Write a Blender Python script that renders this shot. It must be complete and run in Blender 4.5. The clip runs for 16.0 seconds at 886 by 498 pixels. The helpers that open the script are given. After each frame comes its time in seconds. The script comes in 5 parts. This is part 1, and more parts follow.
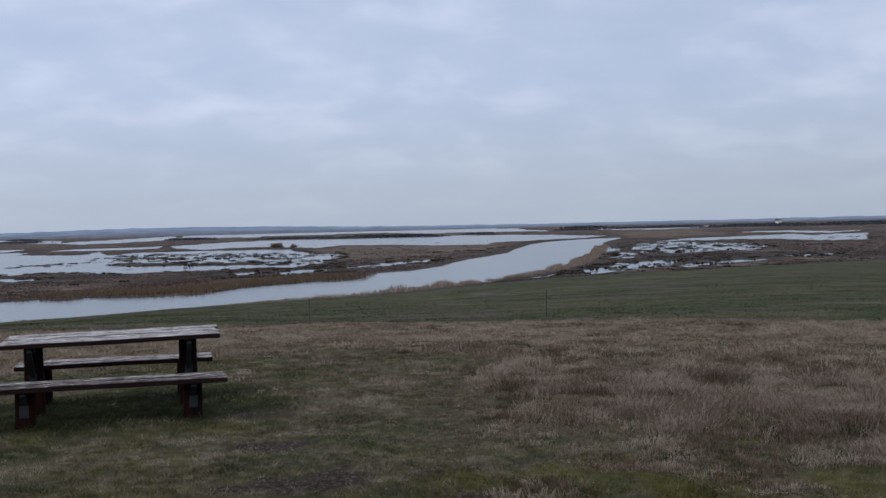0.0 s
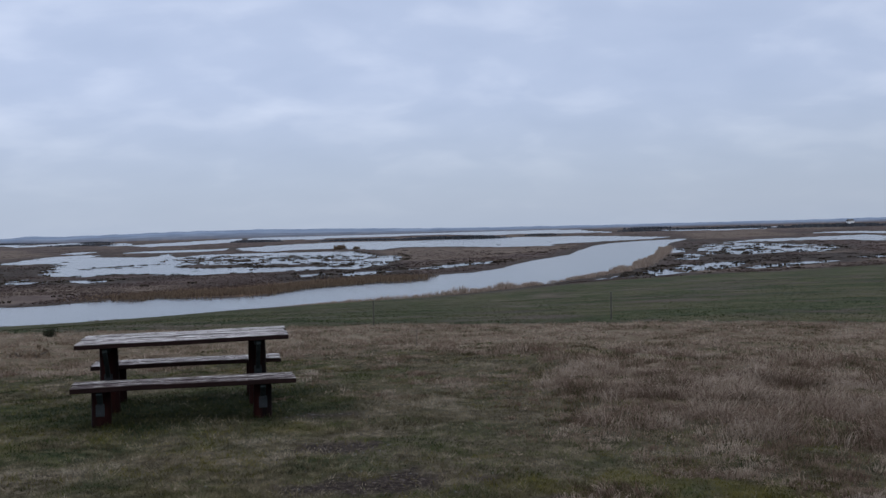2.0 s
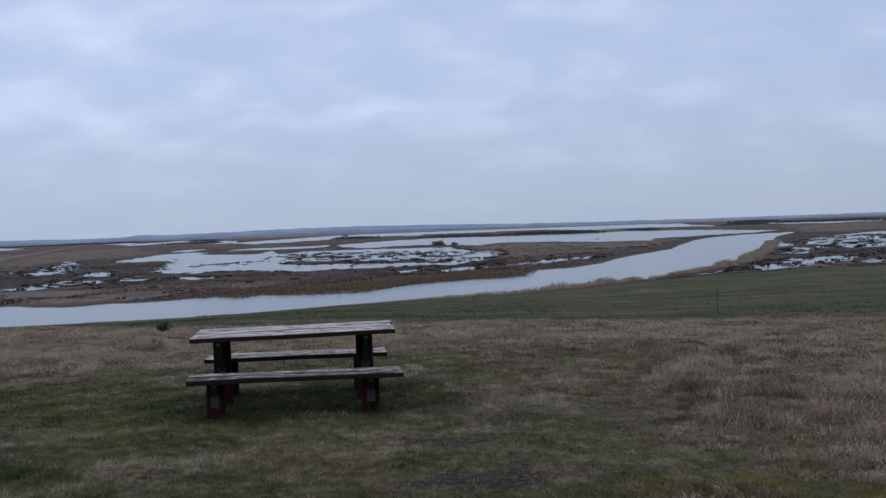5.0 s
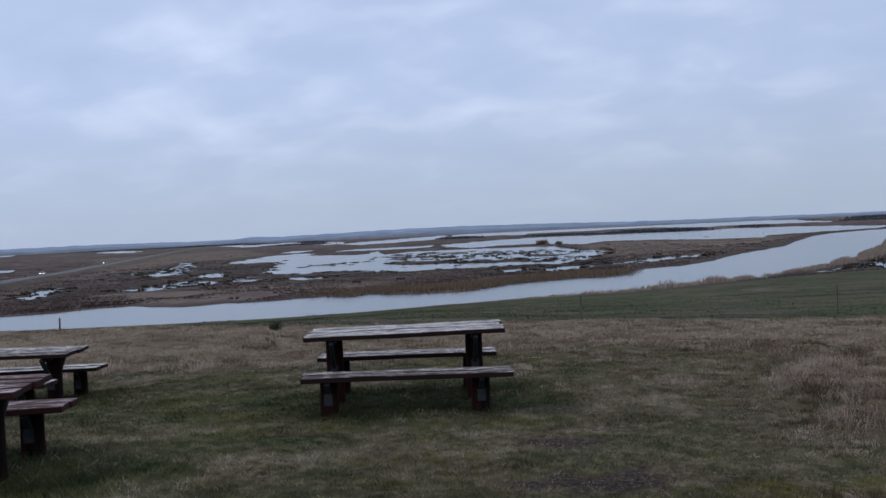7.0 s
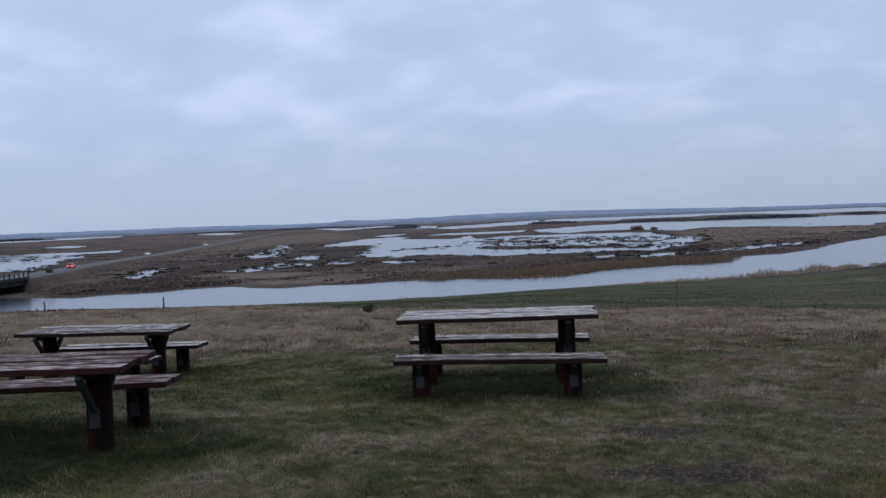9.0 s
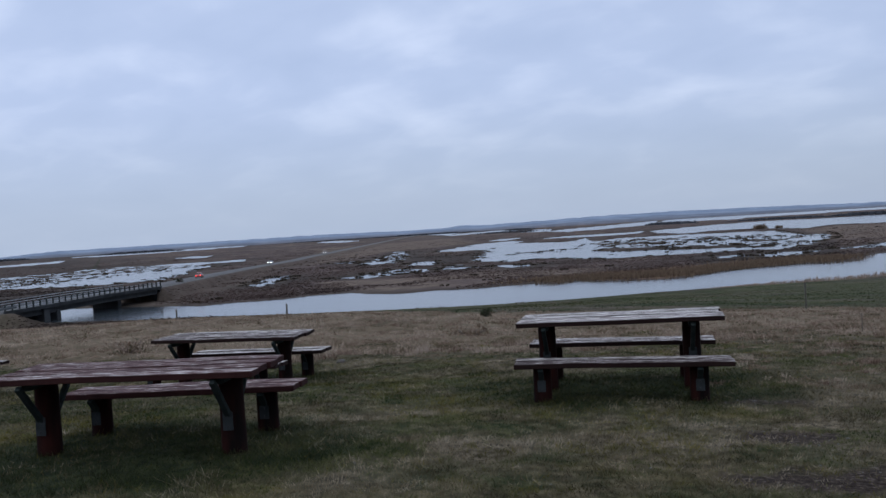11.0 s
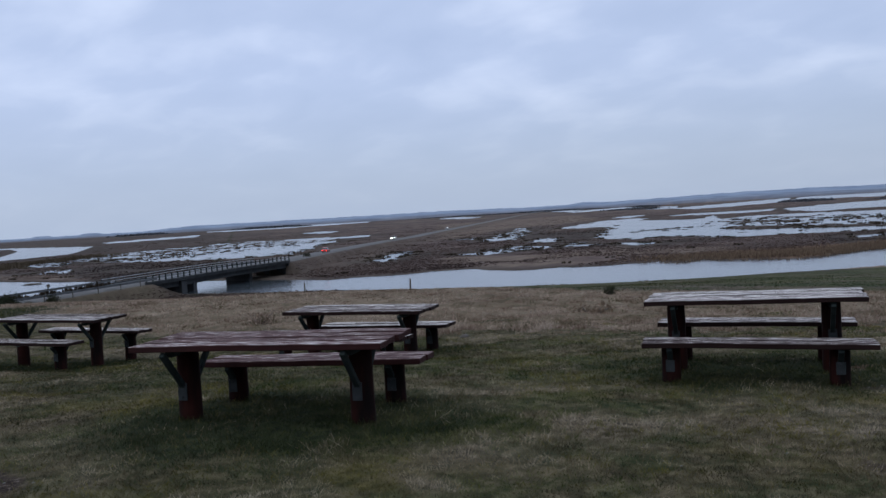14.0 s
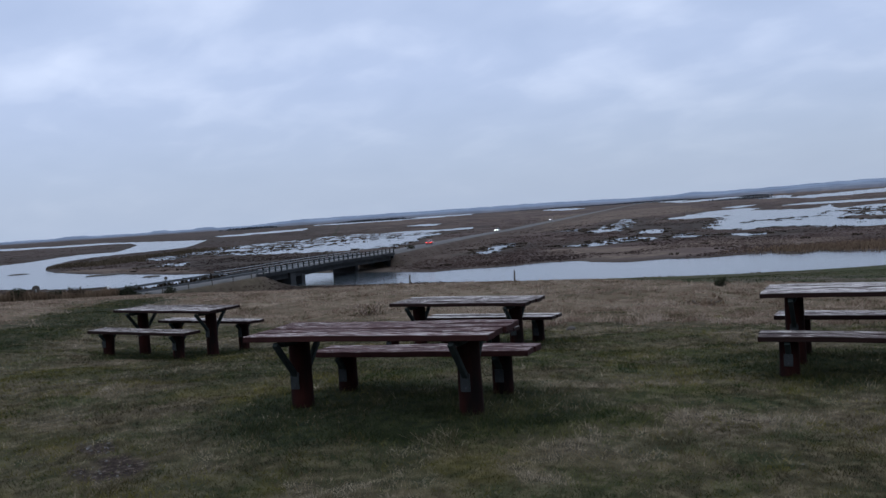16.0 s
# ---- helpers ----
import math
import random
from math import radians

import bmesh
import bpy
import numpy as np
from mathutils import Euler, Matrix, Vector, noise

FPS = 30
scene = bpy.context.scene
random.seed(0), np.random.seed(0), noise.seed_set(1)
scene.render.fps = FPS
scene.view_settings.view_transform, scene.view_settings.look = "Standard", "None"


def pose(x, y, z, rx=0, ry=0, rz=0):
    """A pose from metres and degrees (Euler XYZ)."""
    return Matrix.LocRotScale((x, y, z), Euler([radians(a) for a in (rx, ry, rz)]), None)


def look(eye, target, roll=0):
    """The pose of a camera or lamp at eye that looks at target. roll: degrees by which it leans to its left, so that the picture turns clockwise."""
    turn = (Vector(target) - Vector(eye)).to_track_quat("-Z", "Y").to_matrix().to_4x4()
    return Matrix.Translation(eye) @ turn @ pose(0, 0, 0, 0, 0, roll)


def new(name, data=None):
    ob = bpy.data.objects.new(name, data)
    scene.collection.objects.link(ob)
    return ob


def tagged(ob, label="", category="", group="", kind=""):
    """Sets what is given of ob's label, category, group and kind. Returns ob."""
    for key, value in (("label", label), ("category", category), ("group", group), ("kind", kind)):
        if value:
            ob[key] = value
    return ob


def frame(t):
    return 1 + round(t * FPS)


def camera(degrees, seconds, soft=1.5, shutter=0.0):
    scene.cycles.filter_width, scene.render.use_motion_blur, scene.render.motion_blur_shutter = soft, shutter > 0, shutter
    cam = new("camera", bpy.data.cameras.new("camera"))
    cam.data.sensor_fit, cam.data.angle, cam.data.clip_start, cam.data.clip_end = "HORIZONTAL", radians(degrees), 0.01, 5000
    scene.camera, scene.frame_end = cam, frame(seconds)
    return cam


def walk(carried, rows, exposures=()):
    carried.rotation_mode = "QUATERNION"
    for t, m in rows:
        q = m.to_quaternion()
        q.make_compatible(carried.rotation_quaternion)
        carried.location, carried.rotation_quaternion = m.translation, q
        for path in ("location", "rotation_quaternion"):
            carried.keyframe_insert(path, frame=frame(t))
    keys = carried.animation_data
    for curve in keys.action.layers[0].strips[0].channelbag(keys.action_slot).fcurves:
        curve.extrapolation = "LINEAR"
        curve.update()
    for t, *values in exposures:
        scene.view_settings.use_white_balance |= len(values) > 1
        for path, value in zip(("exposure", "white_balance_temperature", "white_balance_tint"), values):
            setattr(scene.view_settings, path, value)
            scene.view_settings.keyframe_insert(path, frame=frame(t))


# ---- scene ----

# ======================= camera and its walk =======================
cam = camera(51.76, 16.0, soft=1.45)
PATH = (
    (0.0, 0.000, 0.000, 1.671, 88.57, 1.35, 0.08),
    (0.5, -0.009, -0.007, 1.670, 88.57, 1.31, 1.49),
    (1.0, -0.021, 0.005, 1.676, 88.75, 1.40, 2.07),
    (1.5, -0.038, 0.018, 1.672, 88.79, 1.66, 3.08),
    (2.0, -0.054, 0.039, 1.671, 88.77, 1.53, 3.95),
    (2.5, -0.073, 0.051, 1.664, 88.79, 1.57, 4.94),
    (3.0, -0.084, 0.060, 1.664, 88.87, 1.16, 5.60),
    (3.5, -0.106, 0.070, 1.665, 88.98, 1.07, 5.99),
    (4.0, -0.127, 0.098, 1.656, 88.85, 1.31, 7.50),
    (6.5, -0.203, 0.136, 1.653, 88.76, 2.62, 14.38),
    (7.0, -0.220, 0.148, 1.650, 88.92, 2.66, 16.57),
    (7.5, -0.221, 0.153, 1.652, 88.80, 3.22, 17.72),
    (8.0, -0.229, 0.170, 1.644, 88.37, 3.23, 19.20),
    (10.5, -0.258, 0.162, 1.645, 88.77, 2.44, 27.56),
    (11.0, -0.275, 0.157, 1.639, 88.82, 3.50, 29.53),
    (11.5, -0.284, 0.147, 1.637, 88.29, 3.36, 31.10),
    (12.0, -0.290, 0.150, 1.636, 87.96, 3.38, 32.76),
    (12.5, -0.296, 0.149, 1.636, 88.13, 3.66, 34.04),
    (13.0, -0.308, 0.147, 1.634, 87.94, 3.78, 35.07),
    (13.5, -0.311, 0.149, 1.634, 87.89, 3.65, 35.95),
    (14.0, -0.328, 0.153, 1.630, 87.80, 3.29, 37.16),
    (14.5, -0.351, 0.166, 1.625, 87.77, 3.40, 38.44),
    (15.0, -0.363, 0.166, 1.627, 87.80, 2.93, 39.85),
    (15.5, -0.381, 0.165, 1.621, 87.46, 3.63, 41.80),
    (16.0, -0.378, 0.160, 1.623, 87.70, 3.80, 43.63),
)
walk(cam, [(t, pose(*p)) for t, *p in PATH], exposures=((0.0, 0.0, 6850, 10), (3.5, 0.0, 6600, 10), (6.5, 0.0, 6480, 10), (16.0, 0.0, 6480, 10)))


# ======================= node helpers =======================
def nodes_of(tree):
    def add(kind, **inputs):
        n = tree.nodes.new(kind)
        for k, v in inputs.items():
            n.inputs[k.replace("_", " ")].default_value = v
        return n
    return add, tree.links.new


# ======================= sky, sun =======================
def overcast_world():
    w = bpy.data.worlds.new("overcast_sky")
    w.use_nodes = True
    tree = w.node_tree
    tree.nodes.clear()
    add, link = nodes_of(tree)
    out, bg = add("ShaderNodeOutputWorld"), add("ShaderNodeBackground", Strength=1.0)
    sky = add("ShaderNodeTexSky")
    sky.sky_type, sky.sun_disc = "NISHITA", False
    sky.sun_elevation, sky.sun_rotation = radians(14), radians(200)
    coord = add("ShaderNodeTexCoord")
    sep = add("ShaderNodeSeparateXYZ")
    link(coord.outputs["Generated"], sep.inputs[0])
    # a flat layer of cloud: the direction laid onto a plane overhead
    lift = add("ShaderNodeMath")
    lift.operation, lift.inputs[1].default_value = "MAXIMUM", 0.0
    link(sep.outputs["Z"], lift.inputs[0])
    plus = add("ShaderNodeMath")
    plus.operation, plus.inputs[1].default_value = "ADD", 0.30
    link(lift.outputs[0], plus.inputs[0])
    over = add("ShaderNodeVectorMath")
    over.operation = "DIVIDE"
    comb = add("ShaderNodeCombineXYZ")
    for k in "XYZ":
        link(plus.outputs[0], comb.inputs[k])
    link(coord.outputs["Generated"], over.inputs[0])
    link(comb.outputs[0], over.inputs[1])
    flat = add("ShaderNodeVectorMath")
    flat.operation, flat.inputs[1].default_value = "MULTIPLY", (1.0, 1.15, 0.0)
    link(over.outputs[0], flat.inputs[0])
    broad = add("ShaderNodeTexNoise", Scale=1.5, Detail=3.0, Roughness=0.45, Distortion=0.2)
    fine = add("ShaderNodeTexNoise", Scale=4.4, Detail=4.0, Roughness=0.45, Distortion=0.25)
    for n in (broad, fine):
        link(flat.outputs[0], n.inputs["Vector"])
    both = add("ShaderNodeMix")
    both.data_type = "FLOAT"
    both.inputs[0].default_value = 0.50
    link(broad.outputs["Fac"], both.inputs[2])
    link(fine.outputs["Fac"], both.inputs[3])
    ramp = add("ShaderNodeValToRGB")
    e = ramp.color_ramp.elements
    e[0].position, e[0].color = 0.33, (0.432, 0.535, 0.772, 1)
    e[1].position, e[1].color = 0.68, (0.64, 0.738, 0.968, 1)
    mid = e.new(0.50)
    mid.color = (0.482, 0.585, 0.826, 1)
    link(both.outputs[0], ramp.inputs[0])
    # the cloud thins into an even pale veil low down
    veil = add("ShaderNodeMapRange")
    veil.inputs["From Min"].default_value, veil.inputs["From Max"].default_value = 0.0, 0.17
    veil.inputs["To Min"].default_value, veil.inputs["To Max"].default_value = 0.85, 0.0
    veil.interpolation_type = "SMOOTHSTEP"
    link(sep.outputs["Z"], veil.inputs["Value"])
    low = add("ShaderNodeMix")
    low.data_type = "RGBA"
    low.inputs[7].default_value = (0.405, 0.489, 0.640, 1)
    link(veil.outputs[0], low.inputs[0])
    link(ramp.outputs[0], low.inputs[6])
    blend = add("ShaderNodeMix")
    blend.data_type = "RGBA"
    blend.inputs[0].default_value = 0.93
    dim = add("ShaderNodeVectorMath")
    dim.operation = "SCALE"
    dim.inputs["Scale"].default_value = 0.1
    link(sky.outputs[0], dim.inputs[0])
    link(dim.outputs[0], blend.inputs[6])
    link(low.outputs[2], blend.inputs[7])
    # an overcast sky is brightest overhead
    top = add("ShaderNodeMapRange")
    top.inputs["From Min"].default_value, top.inputs["From Max"].default_value = 0.27, 0.85
    top.inputs["To Min"].default_value, top.inputs["To Max"].default_value = 1.0, 3.3
    top.interpolation_type = "SMOOTHSTEP"
    link(sep.outputs["Z"], top.inputs["Value"])
    lit = add("ShaderNodeVectorMath")
    lit.operation = "SCALE"
    link(blend.outputs[2], lit.inputs[0])
    side = add("ShaderNodeMapRange")  # a little brighter to the west, where the sun stands behind the cloud
    side.inputs["From Min"].default_value, side.inputs["From Max"].default_value = -1.0, 1.0
    side.inputs["To Min"].default_value, side.inputs["To Max"].default_value = 1.10, 0.88
    link(sep.outputs["X"], side.inputs["Value"])
    power = add("ShaderNodeMath")
    power.operation = "MULTIPLY"
    link(top.outputs[0], power.inputs[0])
    link(side.outputs[0], power.inputs[1])
    link(power.outputs[0], lit.inputs["Scale"])
    white = add("ShaderNodeMix")  # and whiter there
    white.data_type, white.blend_type = "RGBA", "MULTIPLY"
    white.inputs[7].default_value = (1.055, 1.0, 0.90, 1)
    pale = add("ShaderNodeMapRange")
    pale.inputs["From Min"].default_value, pale.inputs["From Max"].default_value = 0.3, 0.7
    link(sep.outputs["Z"], pale.inputs["Value"])
    link(pale.outputs[0], white.inputs[0])
    link(lit.outputs[0], white.inputs[6])
    link(white.outputs[2], bg.inputs["Color"])
    link(bg.outputs[0], out.inputs[0])
    scene.world = w


overcast_world()
lamp = bpy.data.lights.new("sun", "SUN")
lamp.energy, lamp.angle, lamp.color = 0.5, radians(40), (1.0, 0.96, 0.9)
sun = new("sun", lamp)
sun.matrix_world = look((0, 0, 30), (0 - 10 * math.sin(radians(20)), 10 * math.cos(radians(20)), 30 - 12))


# ======================= materials =======================
def bare(name, rough=0.9, spec=0.2):
    m = bpy.data.materials.new(name)
    m.use_nodes = True
    b = m.node_tree.nodes["Principled BSDF"]
    b.inputs["Roughness"].default_value = rough
    b.inputs["Specular IOR Level"].default_value = spec
    return m, b, *nodes_of(m.node_tree)


def rgb(c):
    return (*c, 1.0)


def ramp_of(add, stops):
    r = add("ShaderNodeValToRGB")
    e = r.color_ramp.elements
    e[0].position, e[0].color = stops[0][0], rgb(stops[0][1])
    e[1].position, e[1].color = stops[-1][0], rgb(stops[-1][1])
    for p, c in stops[1:-1]:
        e.new(p).color = rgb(c)
    return r


def mixed(add, link, fac, a, b):
    m = add("ShaderNodeMix")
    m.data_type = "RGBA"
    for slot, v in ((0, fac), (6, a), (7, b)):
        if isinstance(v, (int, float)):
            m.inputs[slot].default_value = v
        elif isinstance(v, tuple):
            m.inputs[slot].default_value = rgb(v)
        else:
            link(v, m.inputs[slot])
    return m.outputs[2]


def noise_at(add, link, scale, detail=4.0, rough=0.55, stretch=None, kind="Object"):
    c = add("ShaderNodeTexCoord")
    n = add("ShaderNodeTexNoise", Scale=scale, Detail=detail, Roughness=rough)
    if stretch:
        mp = add("ShaderNodeMapping")
        mp.inputs["Scale"].default_value = stretch
        link(c.outputs[kind], mp.inputs[0])
        link(mp.outputs[0], n.inputs["Vector"])
    else:
        link(c.outputs[kind], n.inputs["Vector"])
    return n.outputs["Fac"]


def bumped(add, link, b, height, strength, distance):
    n = add("ShaderNodeBump", Strength=strength, Distance=distance)
    link(height, n.inputs["Height"])
    link(n.outputs[0], b.inputs["Normal"])


def ground_material():
    m, b, add, link = bare("grass_and_marsh_ground", 1.0, 0.05)

    def mask(name):
        a = add("ShaderNodeAttribute")
        a.attribute_name = name
        return a.outputs["Fac"]

    def tone(scale, stops, detail=5.0, stretch=None):
        r = ramp_of(add, stops)
        link(noise_at(add, link, scale, detail, 0.6, stretch), r.inputs[0])
        return r.outputs[0]

    marsh = tone(0.09, [(0.36, (0.031, 0.022, 0.019)), (0.5, (0.050, 0.036, 0.031)), (0.64, (0.074, 0.055, 0.046))])
    tan = tone(0.2, [(0.36, (0.054, 0.040, 0.031)), (0.64, (0.096, 0.073, 0.057))])
    rust = tone(0.25, [(0.36, (0.062, 0.036, 0.022)), (0.64, (0.105, 0.064, 0.040))])
    wet = tone(0.3, [(0.36, (0.018, 0.014, 0.012)), (0.64, (0.040, 0.032, 0.026))])
    pasture = mixed(add, link, 0.5,
                    tone(0.12, [(0.40, (0.012, 0.020, 0.006)), (0.5, (0.025, 0.033, 0.011)), (0.60, (0.058, 0.050, 0.026))], stretch=(0.7, 1.2, 1.0)),
                    tone(0.6, [(0.38, (0.015, 0.020, 0.009)), (0.62, (0.048, 0.043, 0.025))]))
    dry = mixed(add, link, 0.5,
                tone(0.35, [(0.36, (0.056, 0.040, 0.026)), (0.5, (0.096, 0.070, 0.048)), (0.64, (0.140, 0.108, 0.078))]),
                tone(2.6, [(0.38, (0.024, 0.026, 0.011)), (0.5, (0.068, 0.054, 0.034)), (0.62, (0.118, 0.090, 0.064))]))
    lawn = mixed(add, link, 0.5,
                 tone(1.0, [(0.40, (0.018, 0.026, 0.008)), (0.5, (0.034, 0.032, 0.014)), (0.60, (0.060, 0.047, 0.028))]),
                 tone(7.0, [(0.41, (0.009, 0.009, 0.006)), (0.5, (0.030, 0.027, 0.015)), (0.59, (0.078, 0.064, 0.039))]))
    straw = tone(11.0, [(0.40, (0.026, 0.021, 0.013)), (0.60, (0.090, 0.073, 0.050))])
    moss = tone(8.0, [(0.38, (0.028, 0.025, 0.006)), (0.62, (0.080, 0.066, 0.016))])
    # greener growth, its tone kept dark to hold the tables' shade too
    lush_and_shade = tone(8.0, [(0.38, (0.007, 0.010, 0.005)), (0.62, (0.023, 0.027, 0.012))])
    soil = tone(22.0, [(0.38, (0.010, 0.007, 0.0055)), (0.58, (0.030, 0.022, 0.017)), (0.66, (0.085, 0.072, 0.062))])
    # far wooded hills: the blue-grey haze of distance is put into this colour
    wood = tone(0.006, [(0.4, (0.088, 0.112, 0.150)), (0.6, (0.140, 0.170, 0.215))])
    col = mixed(add, link, mask("tan"), marsh, tan)
    col = mixed(add, link, mask("wet"), col, wet)
    col = mixed(add, link, mask("rust"), col, rust)
    col = mixed(add, link, mask("pasture"), col, pasture)
    col = mixed(add, link, mask("dry"), col, dry)
    col = mixed(add, link, mask("lawn"), col, lawn)
    col = mixed(add, link, mask("straw"), col, straw)
    col = mixed(add, link, mask("moss"), col, moss)
    col = mixed(add, link, mask("lush_and_shade"), col, lush_and_shade)
    col = mixed(add, link, mask("soil"), col, soil)
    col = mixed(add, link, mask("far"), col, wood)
    link(col, b.inputs["Base Color"])
    bumped(add, link, b, noise_at(add, link, 14.0, 6.0, 0.65), 0.7, 0.05)
    return m


def water_material():
    m, b, add, link = bare("still_water", 0.14, 0.5)
    b.inputs["Base Color"].default_value = (0.020, 0.025, 0.029, 1)
    b.inputs["IOR"].default_value = 1.33
    bumped(add, link, b, noise_at(add, link, 1.6, 3.0, 0.5, (0.6, 1.4, 1.0)), 0.28, 0.05)
    return m


def blade_material(name, stops, through_light=0.5):
    """Leaves and blades, coloured along a ramp by the tone that each one has; thin, so that light comes through them."""
    m, b, add, link = bare(name, 0.95, 0.08)
    tone = add("ShaderNodeAttribute")
    tone.attribute_name = "tone"
    r = ramp_of(add, stops)
    link(tone.outputs["Fac"], r.inputs[0])
    link(r.outputs[0], b.inputs["Base Color"])
    thin, mix = add("ShaderNodeBsdfTranslucent"), add("ShaderNodeMixShader", Fac=through_light)
    link(r.outputs[0], thin.inputs["Color"])
    link(b.outputs[0], mix.inputs[1])
    link(thin.outputs[0], mix.inputs[2])
    link(mix.outputs[0], m.node_tree.nodes["Material Output"].inputs["Surface"])
    return m


def plank_material(name, paint, bared, cover):
    """Old red-brown paint worn off along the grain to grey wood."""
    m, b, add, link = bare(name, 0.85, 0.12)
    info = add("ShaderNodeObjectInfo")
    shift = add("ShaderNodeVectorMath")
    shift.operation = "ADD"
    c = add("ShaderNodeTexCoord")
    scale = add("ShaderNodeVectorMath")
    scale.operation = "SCALE"
    scale.inputs["Scale"].default_value = 37.0
    comb = add("ShaderNodeCombineXYZ")
    for k in "XYZ":
        link(info.outputs["Random"], comb.inputs[k])
    link(comb.outputs[0], scale.inputs[0])
    link(c.outputs["Object"], shift.inputs[0])
    link(scale.outputs[0], shift.inputs[1])

    def grain(s, stretch, detail=5.0):
        mp = add("ShaderNodeMapping")
        mp.inputs["Scale"].default_value = stretch
        link(shift.outputs[0], mp.inputs[0])
        n = add("ShaderNodeTexNoise", Scale=s, Detail=detail, Roughness=0.66)
        link(mp.outputs[0], n.inputs["Vector"])
        return n.outputs["Fac"]

    worn = grain(8.0, (0.8, 4.6, 1.0), 10.0)
    geo = add("ShaderNodeNewGeometry")
    sep = add("ShaderNodeSeparateXYZ")
    link(geo.outputs["Normal"], sep.inputs[0])
    up = add("ShaderNodeMapRange")
    up.inputs["From Min"].default_value, up.inputs["From Max"].default_value = 0.3, 0.9
    link(sep.outputs["Z"], up.inputs["Value"])
    own = add("ShaderNodeMapRange")  # some boards are more worn than others
    own.inputs["To Min"].default_value, own.inputs["To Max"].default_value = -0.06, 0.06
    link(info.outputs["Random"], own.inputs["Value"])
    more = add("ShaderNodeMath")
    more.operation = "ADD"
    link(worn, more.inputs[0])
    link(own.outputs[0], more.inputs[1])

    def stage(at, soft):
        """How far the wear has gone past a point, on upward faces only."""
        r = ramp_of(add, [(at - soft, (0, 0, 0)), (at + soft, (1, 1, 1))])
        link(more.outputs[0], r.inputs[0])
        fac = add("ShaderNodeMath")
        fac.operation = "MULTIPLY"
        link(r.outputs[0], fac.inputs[0])
        link(up.outputs[0], fac.inputs[1])
        return fac.outputs[0]

    streak = ramp_of(add, [(0.40, tuple(0.05 * v for v in bared)), (0.48, tuple(0.5 * v for v in bared)), (0.58, bared)])
    link(grain(19.0, (0.16, 2.6, 1.0)), streak.inputs[0])
    coat = ramp_of(add, [(0.3, tuple(0.6 * v for v in paint)), (0.7, paint)])
    link(grain(9.0, (0.5, 1.5, 1.0)), coat.inputs[0])
    faded = ramp_of(add, [(0.36, tuple(1.1 * p + 0.03 * q for p, q in zip(paint, bared))), (0.64, tuple(2.2 * p + 0.15 * q for p, q in zip(paint, bared)))])
    link(grain(14.0, (0.3, 2.2, 1.0)), faded.inputs[0])
    col = mixed(add, link, stage(cover - 0.07, 0.05), coat.outputs[0], faded.outputs[0])
    link(mixed(add, link, stage(cover + 0.015, 0.04), col, streak.outputs[0]), b.inputs["Base Color"])
    bumped(add, link, b, grain(24.0, (0.1, 3.0, 1.0)), 0.5, 0.01)
    return m


def plain_material(name, dark, light, scale, rough=0.8, spec=0.3, metal=0.0, stretch=None, bump=0.3):
    m, b, add, link = bare(name, rough, spec)
    b.inputs["Metallic"].default_value = metal
    r = ramp_of(add, [(0.33, dark), (0.67, light)])
    n = noise_at(add, link, scale, 5.0, 0.6, stretch)
    link(n, r.inputs[0])
    link(r.outputs[0], b.inputs["Base Color"])
    bumped(add, link, b, n, bump, 0.01)
    return m


def glowing(name, colour, strength):
    m, b, add, link = bare(name, 0.3)
    b.inputs["Base Color"].default_value = rgb(colour)
    b.inputs["Emission Color"].default_value = rgb(colour)
    b.inputs["Emission Strength"].default_value = strength
    return m


M_GROUND, M_WATER = ground_material(), water_material()
M_TOP = plank_material("worn_table_planks", (0.0125, 0.0052, 0.0043), (0.43, 0.40, 0.378), 0.495)
M_TOP_RED = plank_material("red_worn_planks", (0.025, 0.0080, 0.0072), (0.36, 0.325, 0.310), 0.518)
M_POST = plain_material("red_brown_post_paint", (0.0035, 0.0022, 0.0020), (0.024, 0.0062, 0.0046), 6.0, 0.92, 0.08, stretch=(1, 1, 0.2))
M_BRACE = plain_material("dark_green_brace_paint", (0.010, 0.014, 0.0135), (0.022, 0.029, 0.028), 7.0, 0.9, 0.1)
M_PLATE = plain_material("galvanised_plate", (0.012, 0.0145, 0.0155), (0.024, 0.028, 0.030), 9.0, 0.8, 0.15, 0.0)
M_STAKE = plain_material("dark_fence_post", (0.030, 0.027, 0.024), (0.075, 0.066, 0.055), 8.0)
M_ROAD = plain_material("old_asphalt", (0.050, 0.049, 0.048), (0.078, 0.076, 0.074), 0.4, 0.9, 0.1)
M_LINE = plain_material("white_road_paint", (0.45, 0.45, 0.45), (0.6, 0.6, 0.6), 2.0)
M_CONCRETE = plain_material("stained_concrete", (0.013, 0.015, 0.016), (0.030, 0.032, 0.034), 0.5, stretch=(1, 1, 0.4))
M_RAIL = plain_material("galvanised_rail", (0.15, 0.157, 0.165), (0.24, 0.25, 0.26), 1.2, 0.6, 0.3, 0.0)
M_GUARD = plain_material("weathered_guard_rail", (0.030, 0.033, 0.036), (0.060, 0.064, 0.068), 1.2, 0.6, 0.3)
M_MUD = plain_material("dark_wet_mud", (0.018, 0.015, 0.012), (0.045, 0.037, 0.030), 1.5)
M_STONE = plain_material("grey_stone", (0.035, 0.033, 0.032), (0.10, 0.096, 0.092), 12.0)


